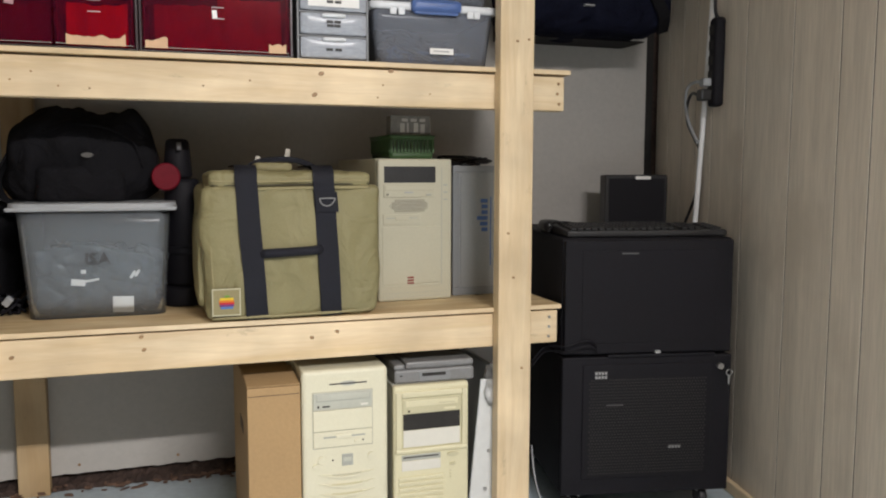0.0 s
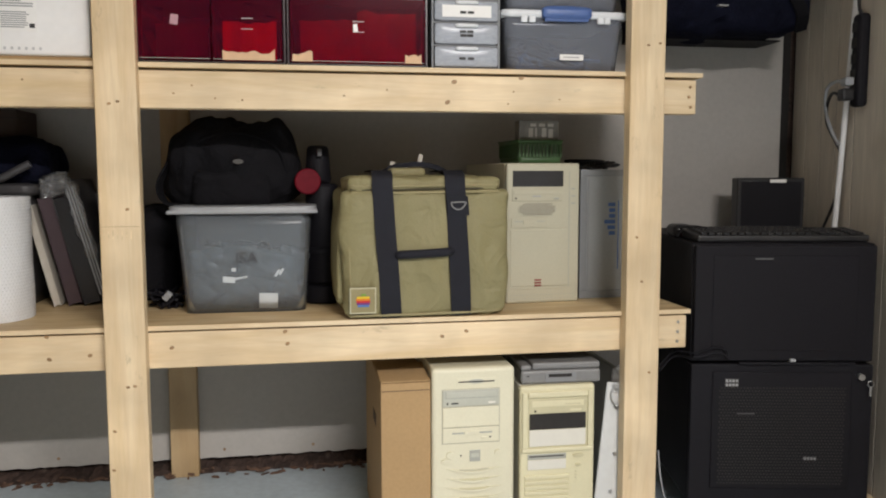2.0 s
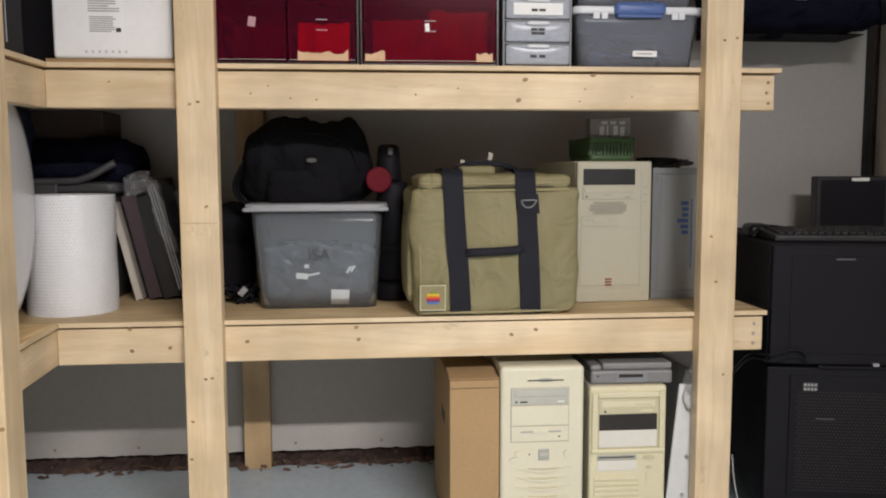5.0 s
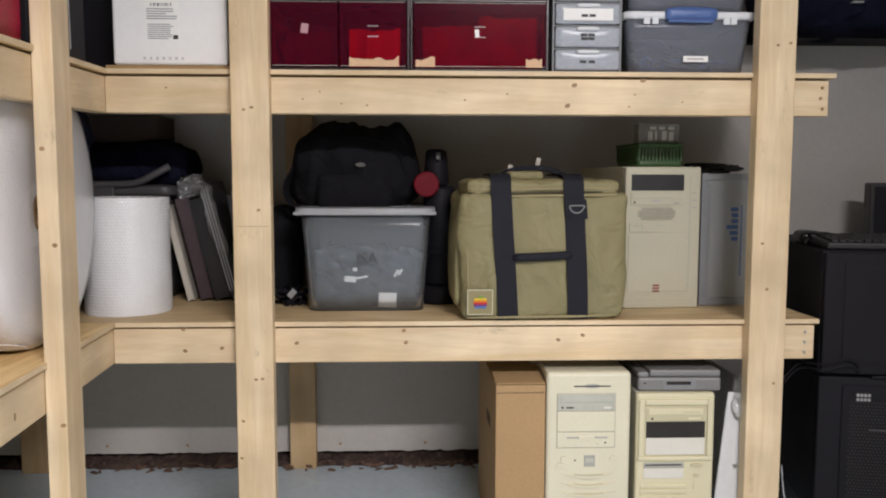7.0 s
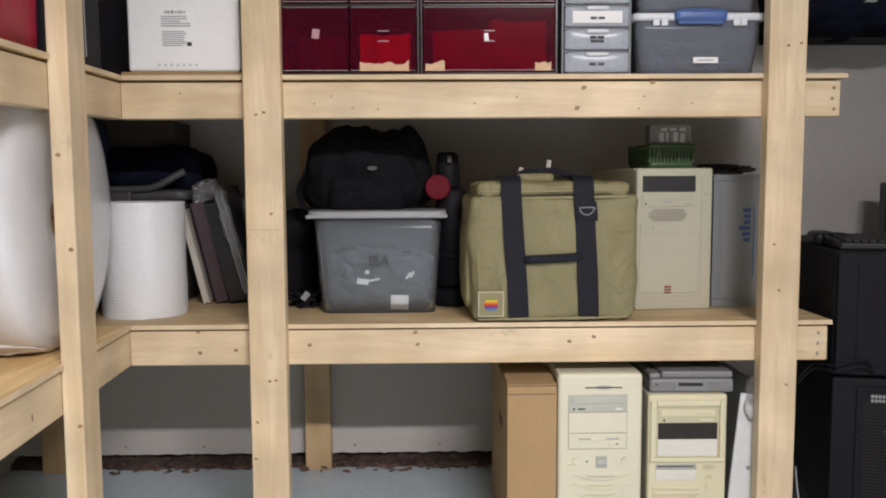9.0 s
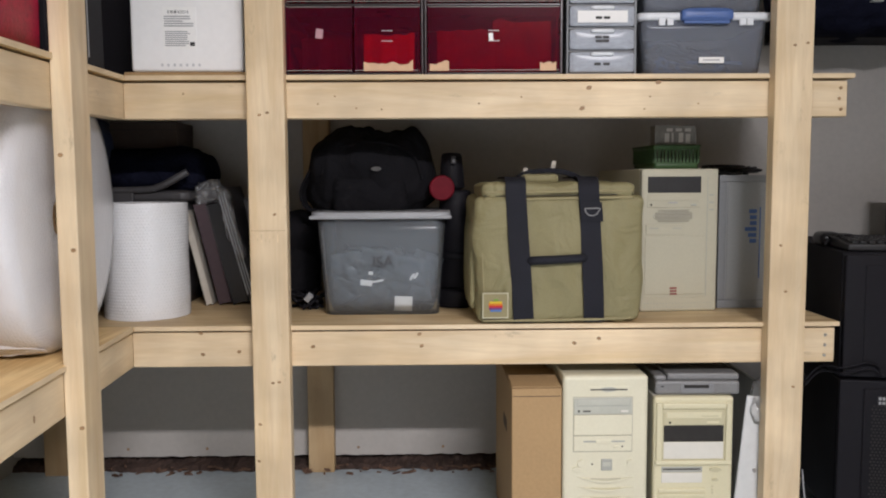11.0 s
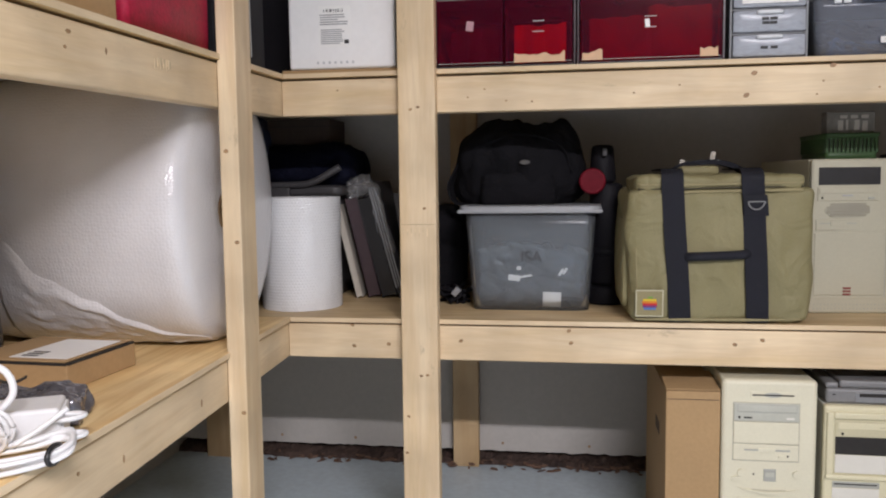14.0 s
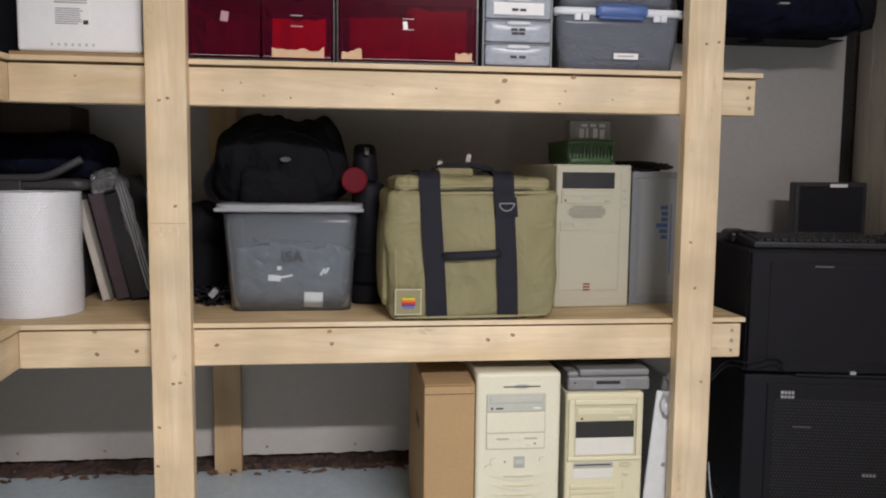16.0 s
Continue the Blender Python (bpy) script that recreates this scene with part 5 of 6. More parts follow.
def sheet(w, h, wavy, seed):
    """A limp upright sheet with an uneven top."""
    bm, rows = bmesh.new(), []
    for i in range(21):
        x = w * i / 20
        top = h * (1 + wavy * noise.noise(Vector((i * 0.17, seed, 0))))
        y = 0.012 * noise.noise(Vector((i * 0.2, seed, 5)))
        rows.append([bm.verts.new((x, y, 0)), bm.verts.new((x, y + 0.004, top)), bm.verts.new((x, y + 0.03, top)), bm.verts.new((x, y + 0.03, 0))])
    for a, b in zip(rows, rows[1:]):
        for k in range(4):
            bm.faces.new((a[k], b[k], b[(k + 1) % 4], a[(k + 1) % 4]))
    bm.faces.new(rows[0])
    bm.faces.new(rows[-1][::-1])
    return bm


in_drawer("stored_package", RED1 @ pose(0.185, 0.03, 0.010), sheet(0.12, 0.088, 0.15, 3), PAPER, "pale package seen through a red drawer", "package")
in_drawer("stored_package", RED1 @ pose(0.02, 0.14, 0.010), sheet(0.12, 0.10, 0.1, 6), CARD_DARK, "brown package seen through a red drawer", "package")
in_drawer("stored_envelope", RED2 @ pose(0.03, 0.05, 0.010), sheet(0.14, 0.10, 0.12, 9), mat("dull_tan_envelope", (0.36, 0.22, 0.15), 0.7, 0.4, 14, 60, 0.3, fold=0.6), "brown envelope seen through a red drawer", "envelope")
in_drawer("stored_envelope", RED2 @ pose(0.165, 0.055, 0.010), sheet(0.14, 0.122, 0.10, 12), mat("dull_tan_envelope", (0.36, 0.22, 0.15), 0.7, 0.4, 14, 60, 0.3, fold=0.6), "brown envelope seen through a red drawer", "envelope")
for nm, x, w, mm in (("torn_card", 0.187, 0.115, RED1), ("torn_card", 0.012, 0.045, RED2), ("torn_card", 0.27, 0.038, RED2)):
    h = 0.026 if w != 0.038 else 0.03
    bm, rows = bmesh.new(), []
    for i in range(25):
        x_ = w * i / 24
        z1 = h * (0.55 + 0.7 * abs(noise.noise(Vector((i * w * 1.6, w * 50, 0))))) + 0.002 * noise.noise(Vector((i * 0.6, w * 50, 0)))
        rows.append([bm.verts.new((x_, 0, 0)), bm.verts.new((x_, 0, z1)), bm.verts.new((x_, 0.001, z1)), bm.verts.new((x_, 0.001, 0))])
    for a, b in zip(rows, rows[1:]):
        for k in range(4):
            bm.faces.new((a[k], b[k], b[(k + 1) % 4], a[(k + 1) % 4]))
    single(nm, bm, mat("peach_card", (0.62, 0.40, 0.24), 0.7), mm @ pose(x, -0.0075, 0.007), "torn strip of tan card against a drawer", "card")
single("white_label", blk(0, 0.017, 0, 0.001, 0, 0.022), mat("pinkish_paper", (0.42, 0.24, 0.26), 0.7), RED1 @ pose(0.075, -0.0075, 0.083, 0, 8, 0), "small pinkish paper scrap on a red drawer", "label")
single("white_label", blk(0, 0.010, 0, 0.001, 0, 0.018), PAPER, RED2 @ pose(0.151, -0.0075, 0.075, 0, -5, 0), "small white paper scrap under a label clip", "label")
single("white_label", blk(0, 0.034, 0, 0.001, 0, 0.016), PAPER, RED2 @ pose(0.145, -0.0075, 0.178), "white paper label on a red drawer", "label")


def mini_drawers(m):
    W, D, RH, rows = 0.166, 0.20, 0.0535, 5
    t = thing("small_drawer_tower", m, "small tower of frosted drawers in a charcoal frame", "drawer unit")
    H = RH * rows + 0.006
    part("side_panel", blk(0, 0.005, 0, D, 0, H, bevel=0.001), GREYBOX_DARK, t)
    part("side_panel", blk(W - 0.005, W, 0, D, 0, H, bevel=0.001), GREYBOX_DARK, t)
    part("back_panel", blk(0.005, W - 0.005, D - 0.004, D, 0, H), GREYBOX_DARK, t)
    q = random.Random(1)
    for k in range(rows + 1):
        part("tier_panel", blk(0.005, W - 0.005, 0.0, D - 0.004, k * RH, k * RH + 0.003), GREYBOX_DARK, t)
    for k in range(rows):
        z0, z1 = k * RH + 0.0045, (k + 1) * RH - 0.0015
        d = part("drawer", hollow(W - 0.014, D - 0.02, W - 0.013, D - 0.018, z1 - z0 - 0.006, 0.002, 0.004, 2), DRAWERCLEAR, t, "frosted plastic drawer")
        d.matrix_basis = Matrix.Translation((W / 2, D / 2, z0))
        front = part("drawer_front", join(bmesh.new(), soft(W - 0.013, 0.010, z1 - z0, 0.004, 8, (0, 0.003, 0)), Matrix.Translation((W / 2, -0.003, z0))), DRAWERCLEAR, t)
        part("pull_lip", join(bmesh.new(), soft(0.055, 0.012, 0.009, 0.004, 6), Matrix.Translation((W / 2, -0.011, z1 - 0.010))), LIDWHITE, front, "pale moulded pull")
        if k in (2, 3, 4):
            part("paper_label", blk(0.024, W - 0.024, -0.0118, -0.0102, z0 + 0.008, z1 - 0.012), PAPER, front)
        for j in range(2 if k != 1 else 4):
            x = 0.066 + 0.018 * (j % 2) + q.uniform(-0.002, 0.002)
            zt = z0 + 0.016 + (0.009 if j > 1 else 0)
            part("writing_bar", blk(x, x + 0.015, -0.0128, -0.0112, zt, zt + 0.006), INK, front)


mini_drawers(pose(0.188, 1.893, TOP2))


def lidded_tub(m, w, h, d, label):
    t = thing("lidded_tub", m, label, "storage tub", "tubs on the upper shelf")
    part("tub_body", hollow(w - 0.04, d - 0.04, w - 0.012, d - 0.012, h - 0.018, 0.003, 0.025), TUBBLUE, t, "clear bluish plastic")
    part("lid", join(bmesh.new(), soft(w, d, 0.022, 0.009, 12, (0, 0, 0.003)), Matrix.Translation((0, 0, h - 0.020))), LIDWHITE, t, "white plastic lid")
    for x in (-0.105, -0.085, 0.088, 0.105):
        part("lid_rib", blk(x - 0.008, x + 0.008, -d / 2 - 0.001, -d / 2 + 0.006, h - 0.031, h - 0.015, bevel=0.002), LIDWHITE, t)
    la = part("latch", join(bmesh.new(), soft(0.125, 0.024, 0.028, 0.009, 10, (0, 0.002, 0.003)), Matrix.Translation((0.0, -d / 2 - 0.002, h - 0.022))), BLUEPLASTIC, t, "blue plastic latch handle")
    part("latch_lip", blk(-0.055, 0.055, -d / 2 - 0.008, -d / 2 + 0.0, h - 0.028, h - 0.02, bevel=0.003), BLUEPLASTIC, la)
    return t


UT = pose(0.520, 2.045, TOP2)
ut = lidded_tub(UT, 0.322, 0.146, 0.30, "clear tub with a white lid and blue latch")
part("paper_label", blk(-0.013, 0.047, -0.1430, -0.1415, 0.028, 0.042), PAPER, ut)
part("label_bar", blk(-0.004, 0.036, -0.1436, -0.1428, 0.0335, 0.0365), GREYINK, ut)
lidded_tub(UT @ pose(0.0, 0.005, 0.150), 0.322, 0.146, 0.30, "clear tub with a white lid, stacked on another")
cable_heap("coiled_lead", UT @ pose(0, 0, 0.004), 0.22, 0.2, 0.05, mat("blue_cable", (0.10, 0.2, 0.36), 0.4), 6, 0.004, "blue lead coiled inside the tub", 31)
cable_heap("coiled_lead", UT @ pose(0, 0.02, 0.004), 0.24, 0.2, 0.09, GREYBIN, 12, 0.004, "grey leads heaped inside the tub", 33)

# ---- under the shelf ----
def tall_carton(m):
    t = thing("tall_carton", m, "tall brown cardboard carton standing on the floor", "box")
    W, D, H = 0.122, 0.43, 0.435
    part("body", blk(0, W, 0, D, 0, H - 0.002, bevel=0.0025), CARD, t)
    part("flap", join(bmesh.new(), blk(0, W, 0, 0.15, 0, 0.0025, bevel=0.0008), pose(0, 0.0, H, 4, 0, 0)), CARD, t)
    part("flap", join(bmesh.new(), blk(0, W, -0.15, 0, 0, 0.0025, bevel=0.0008), pose(0, D, H + 0.002, -7, 0, 0)), CARD, t)
    part("seam", blk(0.002, W - 0.002, -0.0008, 0.001, H - 0.022, H - 0.0205), CARD_DARK, t)
    part("hand_hole", blk(-0.0008, 0.001, 0.12, 0.20, 0.29, 0.32), CARD_DARK, t)


tall_carton(pose(0.058, 1.872, 0, 0, 0, 0.5))


def feet(t, W, D, h):
    for x in (0.03, W - 0.03):
        for y in (0.05, D - 0.05):
            part("rubber_foot", cyl(bmesh.new(), 0.011, h + 0.001, Matrix.Translation((x, y, -h)), 14), DARKPLASTIC, t)


def crescent(x0, x1, z, sag0, sag1, y0, y1, n=14):
    """A curved lip between two sagging lines that meet at its ends."""
    bm, rows = bmesh.new(), []
    for i in range(n + 1):
        u = math.sin(math.pi * i / n)
        x = x0 + (x1 - x0) * i / n
        za, zb, y = z - sag0 * u, z - sag1 * u - 0.0006, y1 + (y0 - y1) * (0.3 + 0.7 * u)
        rows.append([bm.verts.new(p) for p in ((x, y, za), (x, y, zb), (x, y1, zb - 0.0015), (x, y1, za))])
    for a, b in zip(rows, rows[1:]):
        for k in range(4):
            bm.faces.new((a[k], b[k], b[(k + 1) % 4], a[(k + 1) % 4]))
    bm.faces.new(rows[0])
    bm.faces.new(rows[-1][::-1])
    return bm


def tower_a(m):
    """Rounded beige tower with curved louvres."""
    W, H, D = 0.208, 0.458, 0.42
    t = thing("computer_tower", m, "cream computer tower with curved front louvres", "computer", "towers under the shelf")
    part("case", blk(0.002, W - 0.002, 0.025, D, 0, H - 0.002, bevel=0.004), BEIGE, t)
    feet(t, W, D, 0.007)
    part("bezel", blk(0, W, 0, 0.028, 0.0, H, bevel=0.010, seg=3), BEIGE, t)
    part("slot_surround", blk(0.062, 0.16, -0.0008, 0.003, 0.415, 0.431, bevel=0.0006), BEIGE, t)
    slab(t, "floppy_slot", 0.066, 0.156, 0.4215, 0.4245, SLOT, 0.0015, bevel=0)
    part("slot_notch", disc(bmesh.new(), 0.111, 0.4235, 0.020, 0.0055, -0.0013, 0.002, 20), DRIVEGREY, t)
    slab(t, "bay_frame", 0.0245, 0.170, 0.2685, 0.4055, JOINT, 0.0006, bevel=0)
    d = slab(t, "disc_drive", 0.0265, 0.168, 0.363, 0.404, DRIVEPALE, 0.003)
    slab(d, "tray_gap", 0.033, 0.163, 0.3825, 0.4012, DRIVEGREY, 0.0034, bevel=0)
    slab(d, "tray", 0.0345, 0.1615, 0.3845, 0.400, DRIVEPALE, 0.0045)
    slab(d, "button", 0.14, 0.158, 0.3675, 0.3725, OFFWHITE, 0.0045)
    slab(d, "jack", 0.036, 0.0405, 0.3685, 0.3735, SLOT, 0.004, bevel=0)
    slab(d, "print_bar", 0.048, 0.066, 0.3690, 0.3725, INK, 0.0036, bevel=0)
    slab(t, "bay_cover", 0.0265, 0.168, 0.311, 0.360, BEIGE, 0.003)
    f = slab(t, "floppy_drive", 0.0265, 0.168, 0.271, 0.308, BEIGE, 0.003)
    slab(f, "slot", 0.05, 0.15, 0.2935, 0.2975, DRIVEGREY, 0.0036, bevel=0)
    slab(f, "flap", 0.08, 0.118, 0.2905, 0.300, BEIGE, 0.005)
    slab(f, "eject_button", 0.124, 0.137, 0.279, 0.285, BEIGE, 0.0052)
    slab(f, "lamp", 0.143, 0.147, 0.281, 0.2845, SLOT, 0.0036, bevel=0)
    b = slab(t, "badge", 0.094, 0.121, 0.222, 0.251, DRIVEGREY, 0.002)
    slab(b, "badge_bar", 0.098, 0.117, 0.233, 0.243, DRIVEPALE, 0.003, bevel=0)
    for x in (0.045, 0.166):
        part("round_button", disc(bmesh.new(), x, 0.240, 0.009, 0.009, -0.004, 0.002, 20), BEIGE, t)
    part("rocker", disc(bmesh.new(), 0.036, 0.226, 0.013, 0.006, -0.004, 0.002, 20), BEIGE, t)
    part("lamp", disc(bmesh.new(), 0.072, 0.238, 0.002, 0.002, -0.0012, 0.002, 10), SLOT, t)
    for k in range(8):
        z = 0.206 - 0.0235 * k
        part("louvre_slot", crescent(0.036, 0.176, z, 0.0045, 0.0085, -0.0006, 0.002), YELLOWED_DARK if k else JOINT, t)
        part("louvre", crescent(0.034, 0.178, z, 0.0075, 0.0135, -0.0065, 0.002), BEIGE, t)


tower_a(pose(0.182, 1.868, 0.007, 0, 0, 0))


def tower_b(m):
    """Yellowed mini tower with mixed drive covers."""
    W, H, D = 0.194, 0.405, 0.40
    t = thing("computer_tower", m, "yellowed computer mini tower with mismatched drive covers", "computer", "towers under the shelf")
    part("case", blk(0.002, W - 0.002, 0.02, D, 0, H - 0.001, bevel=0.003), OFFWHITE, t)
    feet(t, W, D, 0.006)
    part("bezel", blk(0, W, 0, 0.024, 0, H, bevel=0.007, seg=3), YELLOWED, t)
    slab(t, "bay_frame", 0.020, 0.174, 0.248, 0.374, YELLOWED_DARK, 0.0006, bevel=0)
    d = slab(t, "disc_drive", 0.024, 0.170, 0.335, 0.371, YELLOWED_DARK, 0.0022)
    slab(d, "tray", 0.03, 0.164, 0.352, 0.367, YELLOWED, 0.0034)
    slab(d, "button", 0.128, 0.158, 0.338, 0.344, YELLOWED, 0.0034)
    slab(d, "jack", 0.036, 0.041, 0.339, 0.344, SLOT, 0.003, bevel=0)
    slab(d, "print_bar", 0.115, 0.155, 0.3560, 0.3590, YELLOWED_DARK, 0.0037, bevel=0)
    slab(t, "open_bay", 0.024, 0.170, 0.2935, 0.334, SLOT, 0.0012, bevel=0, label="open black drive bay")
    slab(t, "bay_cover", 0.024, 0.170, 0.2505, 0.2925, OFFWHITE, 0.0024, label="white drive cover")
    for x0, x1, z0, z1 in ((0.005, 0.0195, 0.246, 0.390), (0.1745, 0.189, 0.246, 0.390), (0.0195, 0.1745, 0.3755, 0.390)):
        slab(t, "bezel_rim", x0, x1, z0, z1, YELLOWED, 0.006, bevel=0.003)
    slab(t, "ledge", 0.004, W - 0.004, 0.236, 0.2475, YELLOWED, 0.007, bevel=0.003)
    f = slab(t, "floppy_drive", 0.020, 0.120, 0.2165, 0.231, DRIVEGREY, 0.0016)
    slab(f, "slot", 0.024, 0.114, 0.2235, 0.2265, SLOT, 0.002, bevel=0)
    slab(t, "bay_cover", 0.020, 0.120, 0.1905, 0.2155, OFFWHITE, 0.0018, label="white drive cover")
    for x, z, rx, rz in ((0.152, 0.223, 0.015, 0.0055), (0.152, 0.198, 0.008, 0.0035)):
        part("oval_button", disc(bmesh.new(), x, z, rx, rz, -0.004, 0.002, 20), YELLOWED_DARK, t)
    for z in (0.181, 0.173, 0.165):
        part("lamp", disc(bmesh.new(), 0.146, z, 0.0022, 0.0022, -0.0015, 0.002, 10), YELLOWED_DARK, t)
    for k in range(11):
        z = 0.176 - 0.0135 * k
        part("louvre", join(bmesh.new(), blk(0.012, 0.128, -0.004, 0.003, z - 0.010, z, bevel=0.002), Matrix.Identity(4)), YELLOWED, t)


tower_b(pose(0.404, 1.868, 0.006, 0, 0, -0.5))


def dock(m):
    t = thing("docking_unit", m, "grey laptop docking unit on the yellowed tower", "computer accessory")
    part("base", blk(0, 0.206, 0, 0.24, 0, 0.034, bevel=0.006), LAPTOPGREY, t)
    part("lid", blk(0.030, 0.206, 0.006, 0.24, 0.0345, 0.052, bevel=0.005), LAPTOPGREY, t)
    part("raised_end", blk(0.0, 0.028, 0.004, 0.24, 0.0335, 0.047, bevel=0.005), LAPTOPGREY, t)
    part("drive_face", blk(0.062, 0.142, -0.0015, 0.003, 0.004, 0.027, bevel=0.001), GREYBOX_DARK, t)
    part("drive_slot", blk(0.070, 0.130, -0.0025, 0.003, 0.017, 0.025), SLOT, t)
    part("lamp", blk(0.014, 0.020, -0.001, 0.003, 0.019, 0.022), SLOT, t)


dock(pose(0.411, 1.885, 0.4115, 0, 0, -1.5))


def side_panel(m):
    """A white steel computer side panel leaning on the post, in torn film."""
    t = thing("steel_side_panel", m, "white steel computer side panel leaning in torn clear film", "metal panel")
    part("sheet", blk(0, 0.014, 0, 0.34, 0, 0.425, bevel=0.004), WHITEMETAL, t)
    part("front_lip", blk(-0.052, 0.016, -0.008, 0.0, 0, 0.405, bevel=0.006, seg=3), WHITEMETAL, t)
    for z in (0.05, 0.12, 0.22, 0.335):
        part("screw", disc(bmesh.new(), -0.012, z, 0.005, 0.005, -0.012, -0.007, 12), STEEL, t)
    bm = soft(0.062, 0.04, 0.115, 0.018, 18, (0, 0, 0.004), 0.014, 30, 41)
    part("film_wrap", join(bmesh.new(), bm, Matrix.Translation((-0.006, -0.006, 0.335))), FILM, t, "crumpled clear film")


side_panel(pose(0.650, 1.892, 0.0, 0, 5.5, 0))
single("extension_lead", tube(bmesh.new(), [(0.805, 1.94, 0.20), (0.797, 1.905, 0.14), (0.805, 1.885, 0.08), (0.83, 1.87, 0.03), (0.88, 1.86, 0.006), (0.97, 1.84, 0.005)], 0.0024, 8), LIDGREY, pose(0, 0, 0), "white cord trailing down to the floor", "cable")


# ---- the black cabinets ----
CAB = pose(0.868, 1.89, 0, 0, 0, -11.4)


def cabinet(m, z0, z1, door, label):
    W, D = 0.467, 0.62
    t = thing("power_cabinet", m, label, "cabinet", "stacked black cabinets")
    h = z1 - z0
    part("body", blk(0, W, 0.018, D, 0.0, h, bevel=0.006), BLACKMETAL, t)
    if door:
        part("front_frame", blk(0, W, 0.0, 0.02, 0.0, h, bevel=0.004), BLACKMETAL_2, t)
        d = part("door", blk(0.055, W - 0.055, -0.004, 0.004, 0.045, h - 0.02, bevel=0.002), BLACKMETAL, t, "perforated black door")
        mesh_ = bmesh.new()
        for i in range(40):
            for j in range(32):
                x, z = 0.075 + 0.0083 * i + (0.004 if j % 2 else 0), 0.06 + 0.0082 * j
                if z < h - 0.035 and x < W - 0.07:
                    disc(mesh_, x, z, 0.0026, 0.0026, -0.0048, -0.0035, 6)
        tagged(part("perforation", mesh_, SLOT, d), kind="stuff")
        for px_, pz_, rows_ in ((0.086, h - 0.046, 2), (0.293, 0.124, 1)):
            plate = part("maker_plate", blk(px_, px_ + 0.036, -0.0058, -0.003, pz_ - 0.011 * (rows_ - 1), pz_ + 0.009, bevel=0.001), DARKPLASTIC, d, "small maker's plate with pale marks")
            for r_ in range(rows_):
                for c_ in range(4):
                    x_ = px_ + 0.002 + 0.0085 * c_
                    part("plate_mark", blk(x_, x_ + 0.006, -0.0066, -0.005, pz_ - 0.011 * r_, pz_ + 0.007 - 0.011 * r_, bevel=0.0005), GREYINK if rows_ == 2 else LAPTOPGREY, plate)
        part("print_bar", blk(0.12, 0.165, -0.0062, -0.003, 0.245, 0.248), mat("dim_print", (0.07, 0.07, 0.072), 0.6), d)
        part("lock", cyl(bmesh.new(), 0.008, 0.014, Matrix.Translation((W - 0.035, 0.0, h - 0.03)) @ Matrix.Rotation(math.pi / 2, 4, "X"), 16), STEEL, t, "steel lock")
        key = part("key", tube(bmesh.new(), [(W - 0.014 + 0.008 * math.cos(a), -0.018, h - 0.046 + 0.008 * math.sin(a)) for a in [2 * math.pi * k / 10 for k in range(11)]], 0.0014, 6, 2), STEEL, t, "key ring in the lock")
        part("key_blade", blk(W - 0.017, W - 0.012, -0.0195, -0.0175, h - 0.078, h - 0.053, bevel=0.0006), STEEL, key)
        for x, y in ((0.05, 0.06), (W - 0.05, 0.06), (0.05, D - 0.06), (W - 0.05, D - 0.06)):
            c = part("caster", cyl(bmesh.new(), 0.028, 0.022, Matrix.Translation((x - 0.011, y, -z0 + 0.028)) @ Matrix.Rotation(math.pi / 2, 4, "Y"), 20, None, 0.004), DARKPLASTIC, t)
            part("fork", blk(x - 0.016, x + 0.016, y - 0.012, y + 0.012, -0.022, 0.0), STEEL, c)
    else:
        part("front_panel", blk(0.004, W - 0.004, 0.0, 0.02, 0.006, h - 0.004, bevel=0.004), BLACKMETAL, t)
        part("inset_panel", blk(0.05, W - 0.05, -0.002, 0.003, 0.035, h - 0.03, bevel=0.001), BLACKMETAL, t)
        part("maker_plate", blk(0.155, 0.20, -0.004, -0.002, h - 0.040, h - 0.036), mat("dim_plate", (0.09, 0.09, 0.09), 0.5), t)
        part("latch", blk(0.25, 0.265, -0.01, 0.002, 0.006, 0.014, bevel=0.002), LIDGREY, t)
        part("drip_rail", blk(0.12, W - 0.05, -0.008, 0.002, -0.002, 0.005, bevel=0.002), BLACKMETAL_2, t)
    return t


cabinet(CAB @ pose(0, 0, 0.068), 0.068, 0.444, True, "black steel power cabinet on casters with a perforated door")
cabinet(CAB @ pose(0, 0, 0.446), 0.446, 0.757, False, "black steel cabinet stacked on another cabinet")
CT = CAB @ pose(0, 0, 0.7572)
ld = thing("looped_lead", pose(0, 0, 0), "glossy black lead looped between shelf end and cabinet", "cable")
for dz, dy in ((0.0, 0.0), (-0.013, -0.006)):
    part("lead_run", tube(bmesh.new(), [(0.80, 1.935, 0.43 + dz), (0.835, 1.925, 0.470 + dz), (0.862, 1.872 + dy, 0.478 + dz), (0.89, 1.868 + dy, 0.483 + dz), (0.915, 1.866 + dy, 0.490 + dz), (0.94, 1.866 + dy, 0.487 + dz), (0.955, 1.868 + dy, 0.472 + dz)], 0.0026, 8), BLACKMETAL, ld)


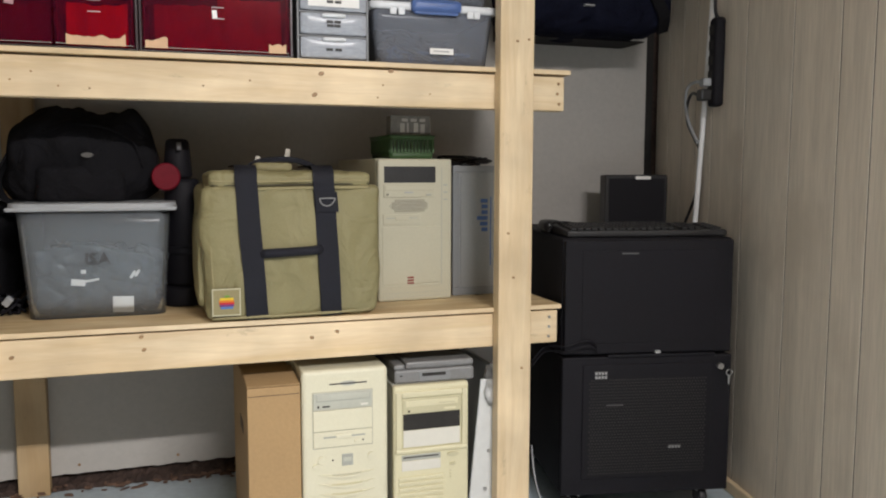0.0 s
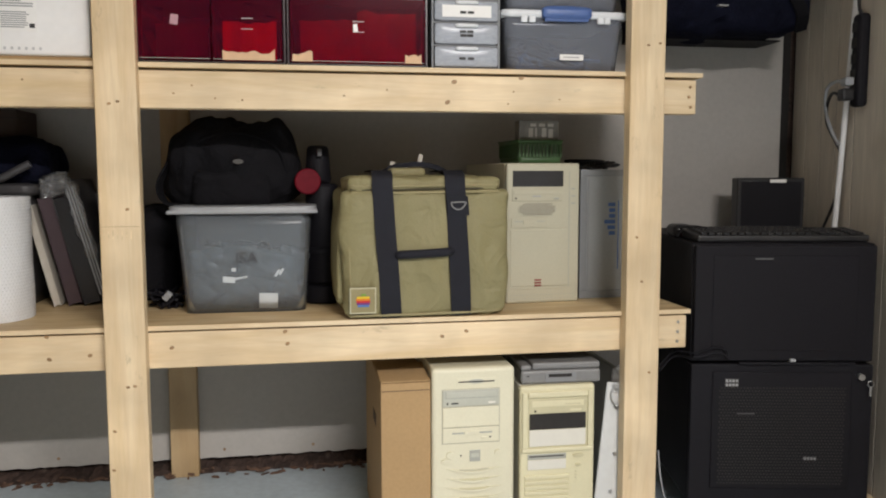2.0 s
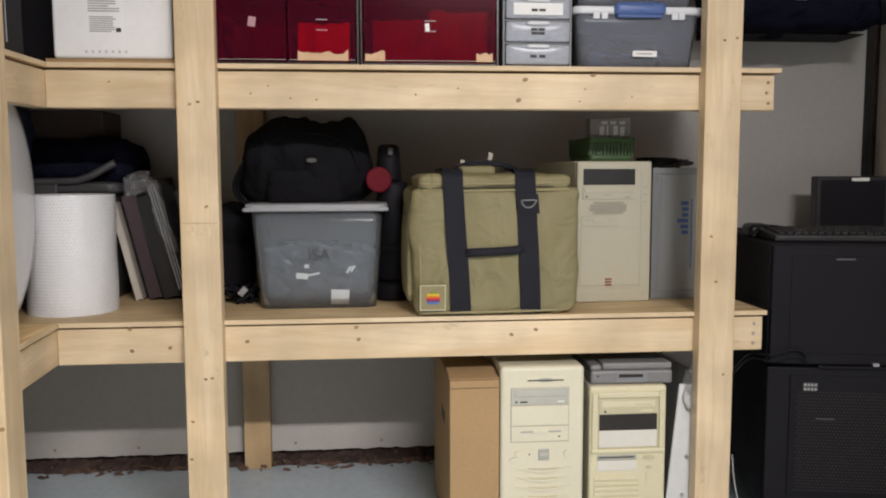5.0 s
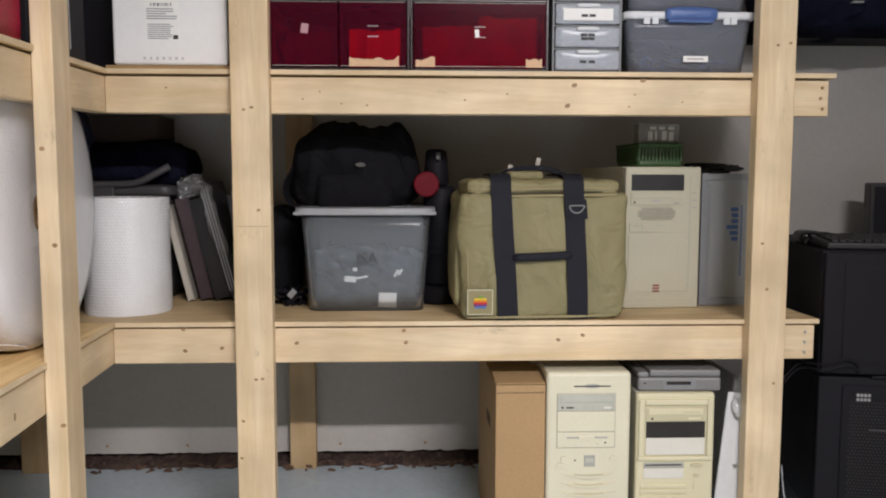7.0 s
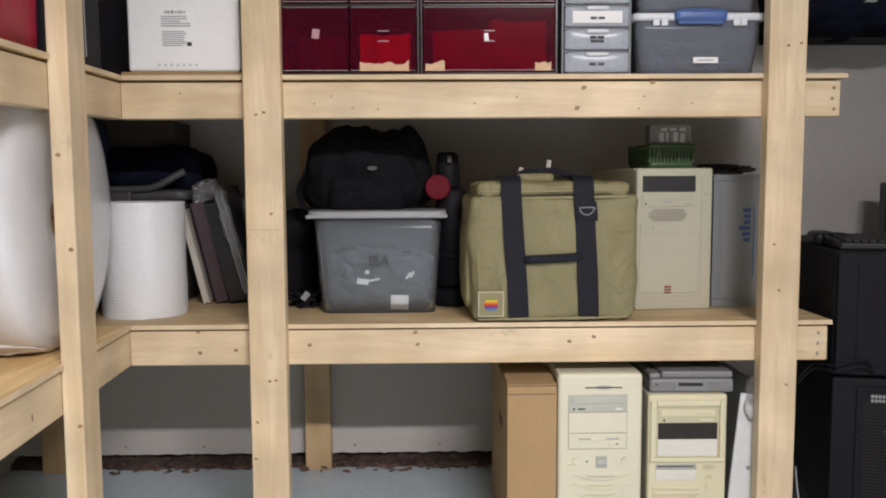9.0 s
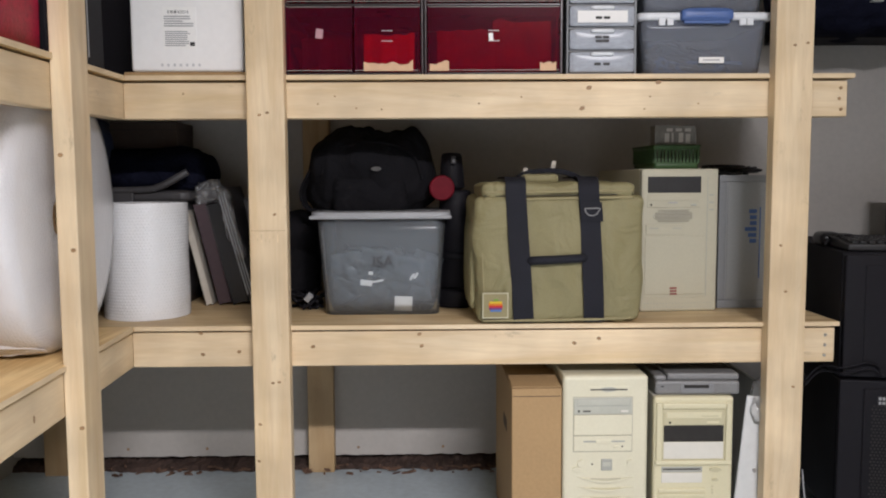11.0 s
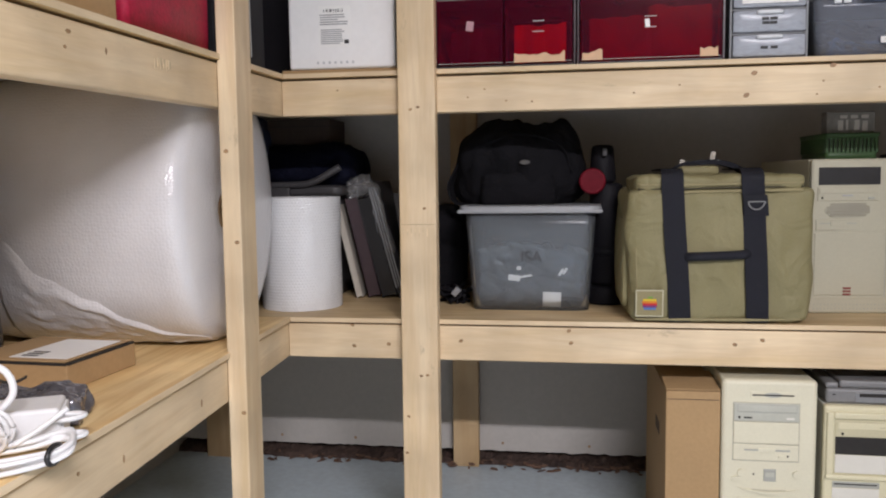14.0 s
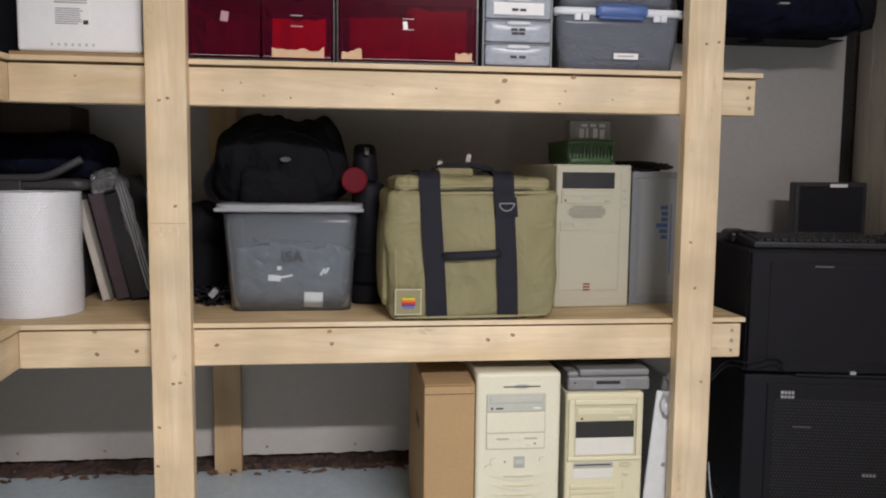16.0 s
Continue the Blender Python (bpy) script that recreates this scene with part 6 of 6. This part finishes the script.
def keyboard(m):
    k = thing("keyboard", m, "black computer keyboard lying on the cabinet", "keyboard")
    base = blk(-0.225, 0.225, -0.075, 0.075, 0, 0.018, bevel=0.005)
    for v in base.verts:
        if v.co.z > 0.01:
            v.co.z += 0.010 * (v.co.y + 0.075) / 0.15
    part("base", base, DARKPLASTIC, k)
    me = mesh_of("key", blk(-0.008, 0.008, -0.008, 0.008, 0, 0.008, bevel=0.002, seg=1), DARKPLASTIC)
    for j in range(6):
        for i in range(22):
            if i in (15, 19) or (j == 5 and i > 15):
                continue
            y = -0.058 + 0.0225 * j
            ob = new("key", me)
            ob.parent = k
            ob.location = (-0.205 + 0.0195 * i, y, 0.0165 + 0.010 * (y + 0.075) / 0.15)


keyboard(CT @ pose(0.243, 0.125, 0.0, 0, 0, 1.5))
mo = thing("mouse", CT @ pose(0.03, 0.26, 0), "black mouse and looped cord beside the keyboard", "mouse")
part("shell", soft(0.058, 0.10, 0.034, 0.015, 8, (0, 0, 0.002)), DARKPLASTIC, mo)
part("cord", tube(bmesh.new(), [(0.0, -0.05, 0.02), (-0.02, -0.08, 0.03), (0.01, -0.10, 0.035), (0.04, -0.08, 0.03), (0.0, -0.06, 0.025), (-0.03, -0.09, 0.006), (0.03, 0.06, 0.006)], 0.003, 6), DARKPLASTIC, mo)
bx = thing("black_screen", CT @ pose(0.270, 0.50, 0), "small black screen box with a white sticker", "screen")
part("housing", blk(0, 0.210, 0, 0.06, 0, 0.165, bevel=0.006), DARKPLASTIC, bx)
part("face", blk(0.012, 0.198, -0.002, 0.002, 0.014, 0.153), BLACKMETAL_2, bx)
part("sticker", blk(0.100, 0.150, -0.004, -0.001, 0.150, 0.160), PAPER, bx, "white sticker")


def wall_strip():
    """The power strip on the panelling with its plug and leads."""
    W_ = pose(1.567, BACK + 0.01, 0, 0, 0, -11.4)
    t = thing("power_strip", W_ @ pose(-0.0005, -0.487, 1.125), "black power strip fixed upright to the panelling", "power strip")
    part("body", blk(-0.034, 0, -0.024, 0.024, 0, 0.262, bevel=0.012, seg=3), BLACKMETAL, t)
    for k in range(5):
        part("socket", blk(-0.0375, -0.035, -0.014, 0.014, 0.035 + 0.044 * k, 0.062 + 0.044 * k, bevel=0.001), SLOT, t)
    part("plug", blk(-0.070, -0.037, -0.020, 0.020, 0.018, 0.052, bevel=0.006), DARKPLASTIC, t)
    part("pale_plug", blk(-0.062, -0.037, -0.016, 0.020, 0.060, 0.084, bevel=0.005), LIDGREY, t, "pale plug")
    part("pale_lead", tube(bmesh.new(), [(-0.055, 0.015, 0.073), (-0.062, 0.05, 0.077), (-0.065, 0.095, 0.062), (-0.06, 0.115, 0.02), (-0.058, 0.105, -0.02), (-0.055, 0.075, -0.065), (-0.05, 0.04, -0.105)], 0.005, 8), LIDGREY, t, "pale lead")
    part("black_lead", tube(bmesh.new(), [(-0.06, 0.01, 0.03), (-0.06, 0.07, 0.045), (-0.055, 0.115, 0.01), (-0.05, 0.12, -0.04), (-0.035, 0.10, -0.09), (-0.02, 0.09, -0.13), (-0.015, 0.10, -0.20), (-0.02, 0.115, -0.27), (-0.03, 0.17, -0.365)], 0.0045, 8), DARKPLASTIC, t)
    part("supply_lead", tube(bmesh.new(), [(-0.018, 0.0, 0.258), (-0.018, 0.02, 0.30), (-0.012, 0.035, 0.45), (-0.012, 0.03, 0.8)], 0.005, 8), DARKPLASTIC, t)


wall_strip()
single("white_conduit", tube(bmesh.new(), [(1.461, 2.205, 0.0), (1.466, 2.176, 0.76), (1.471, 2.127, 1.446), (1.474, 2.10, 1.85), (1.478, 2.07, 2.39)], 0.0085, 12, 1), WHITECABLE, pose(0, 0, 0), "slim white conduit running up the panelling", "conduit")

sh = thing("wall_shelf", pose(0.90, 2.06, 1.350), "thin black metal wall shelf", "shelf")
part("shelf_panel", blk(0.02, 0.50, 0.33, 0.473, 0.007, 0.011, bevel=0.001), BLACKMETAL, sh)
part("back_lip", blk(0.02, 0.50, 0.462, 0.473, 0.0112, 0.05, bevel=0.002), BLACKMETAL_2, sh)
bm = soft(0.53, 0.27, 0.36, 0.055, 26, (0.005, 0.02, 0.004), 0.018, 9, 51)
nb = thing("navy_duffel_bag", pose(1.145, 2.365, 1.363), "dark navy cloth duffel bag on the wall shelf", "bag")
part("body", bm, NAVYCLOTH, nb)
part("zip_pull", blk(-0.06, -0.03, -0.160, -0.120, 0.060, 0.064), GREYINK, nb, "small metal tag")
part("strap", ribbon(bmesh.new(), [(0.10, -0.12, 0.20), (0.16, -0.158, 0.12), (0.21, -0.155, 0.05), (0.235, -0.11, 0.004)], 0.04, 0.006, (1, 0, 0.3)), BLACKCLOTH, nb)
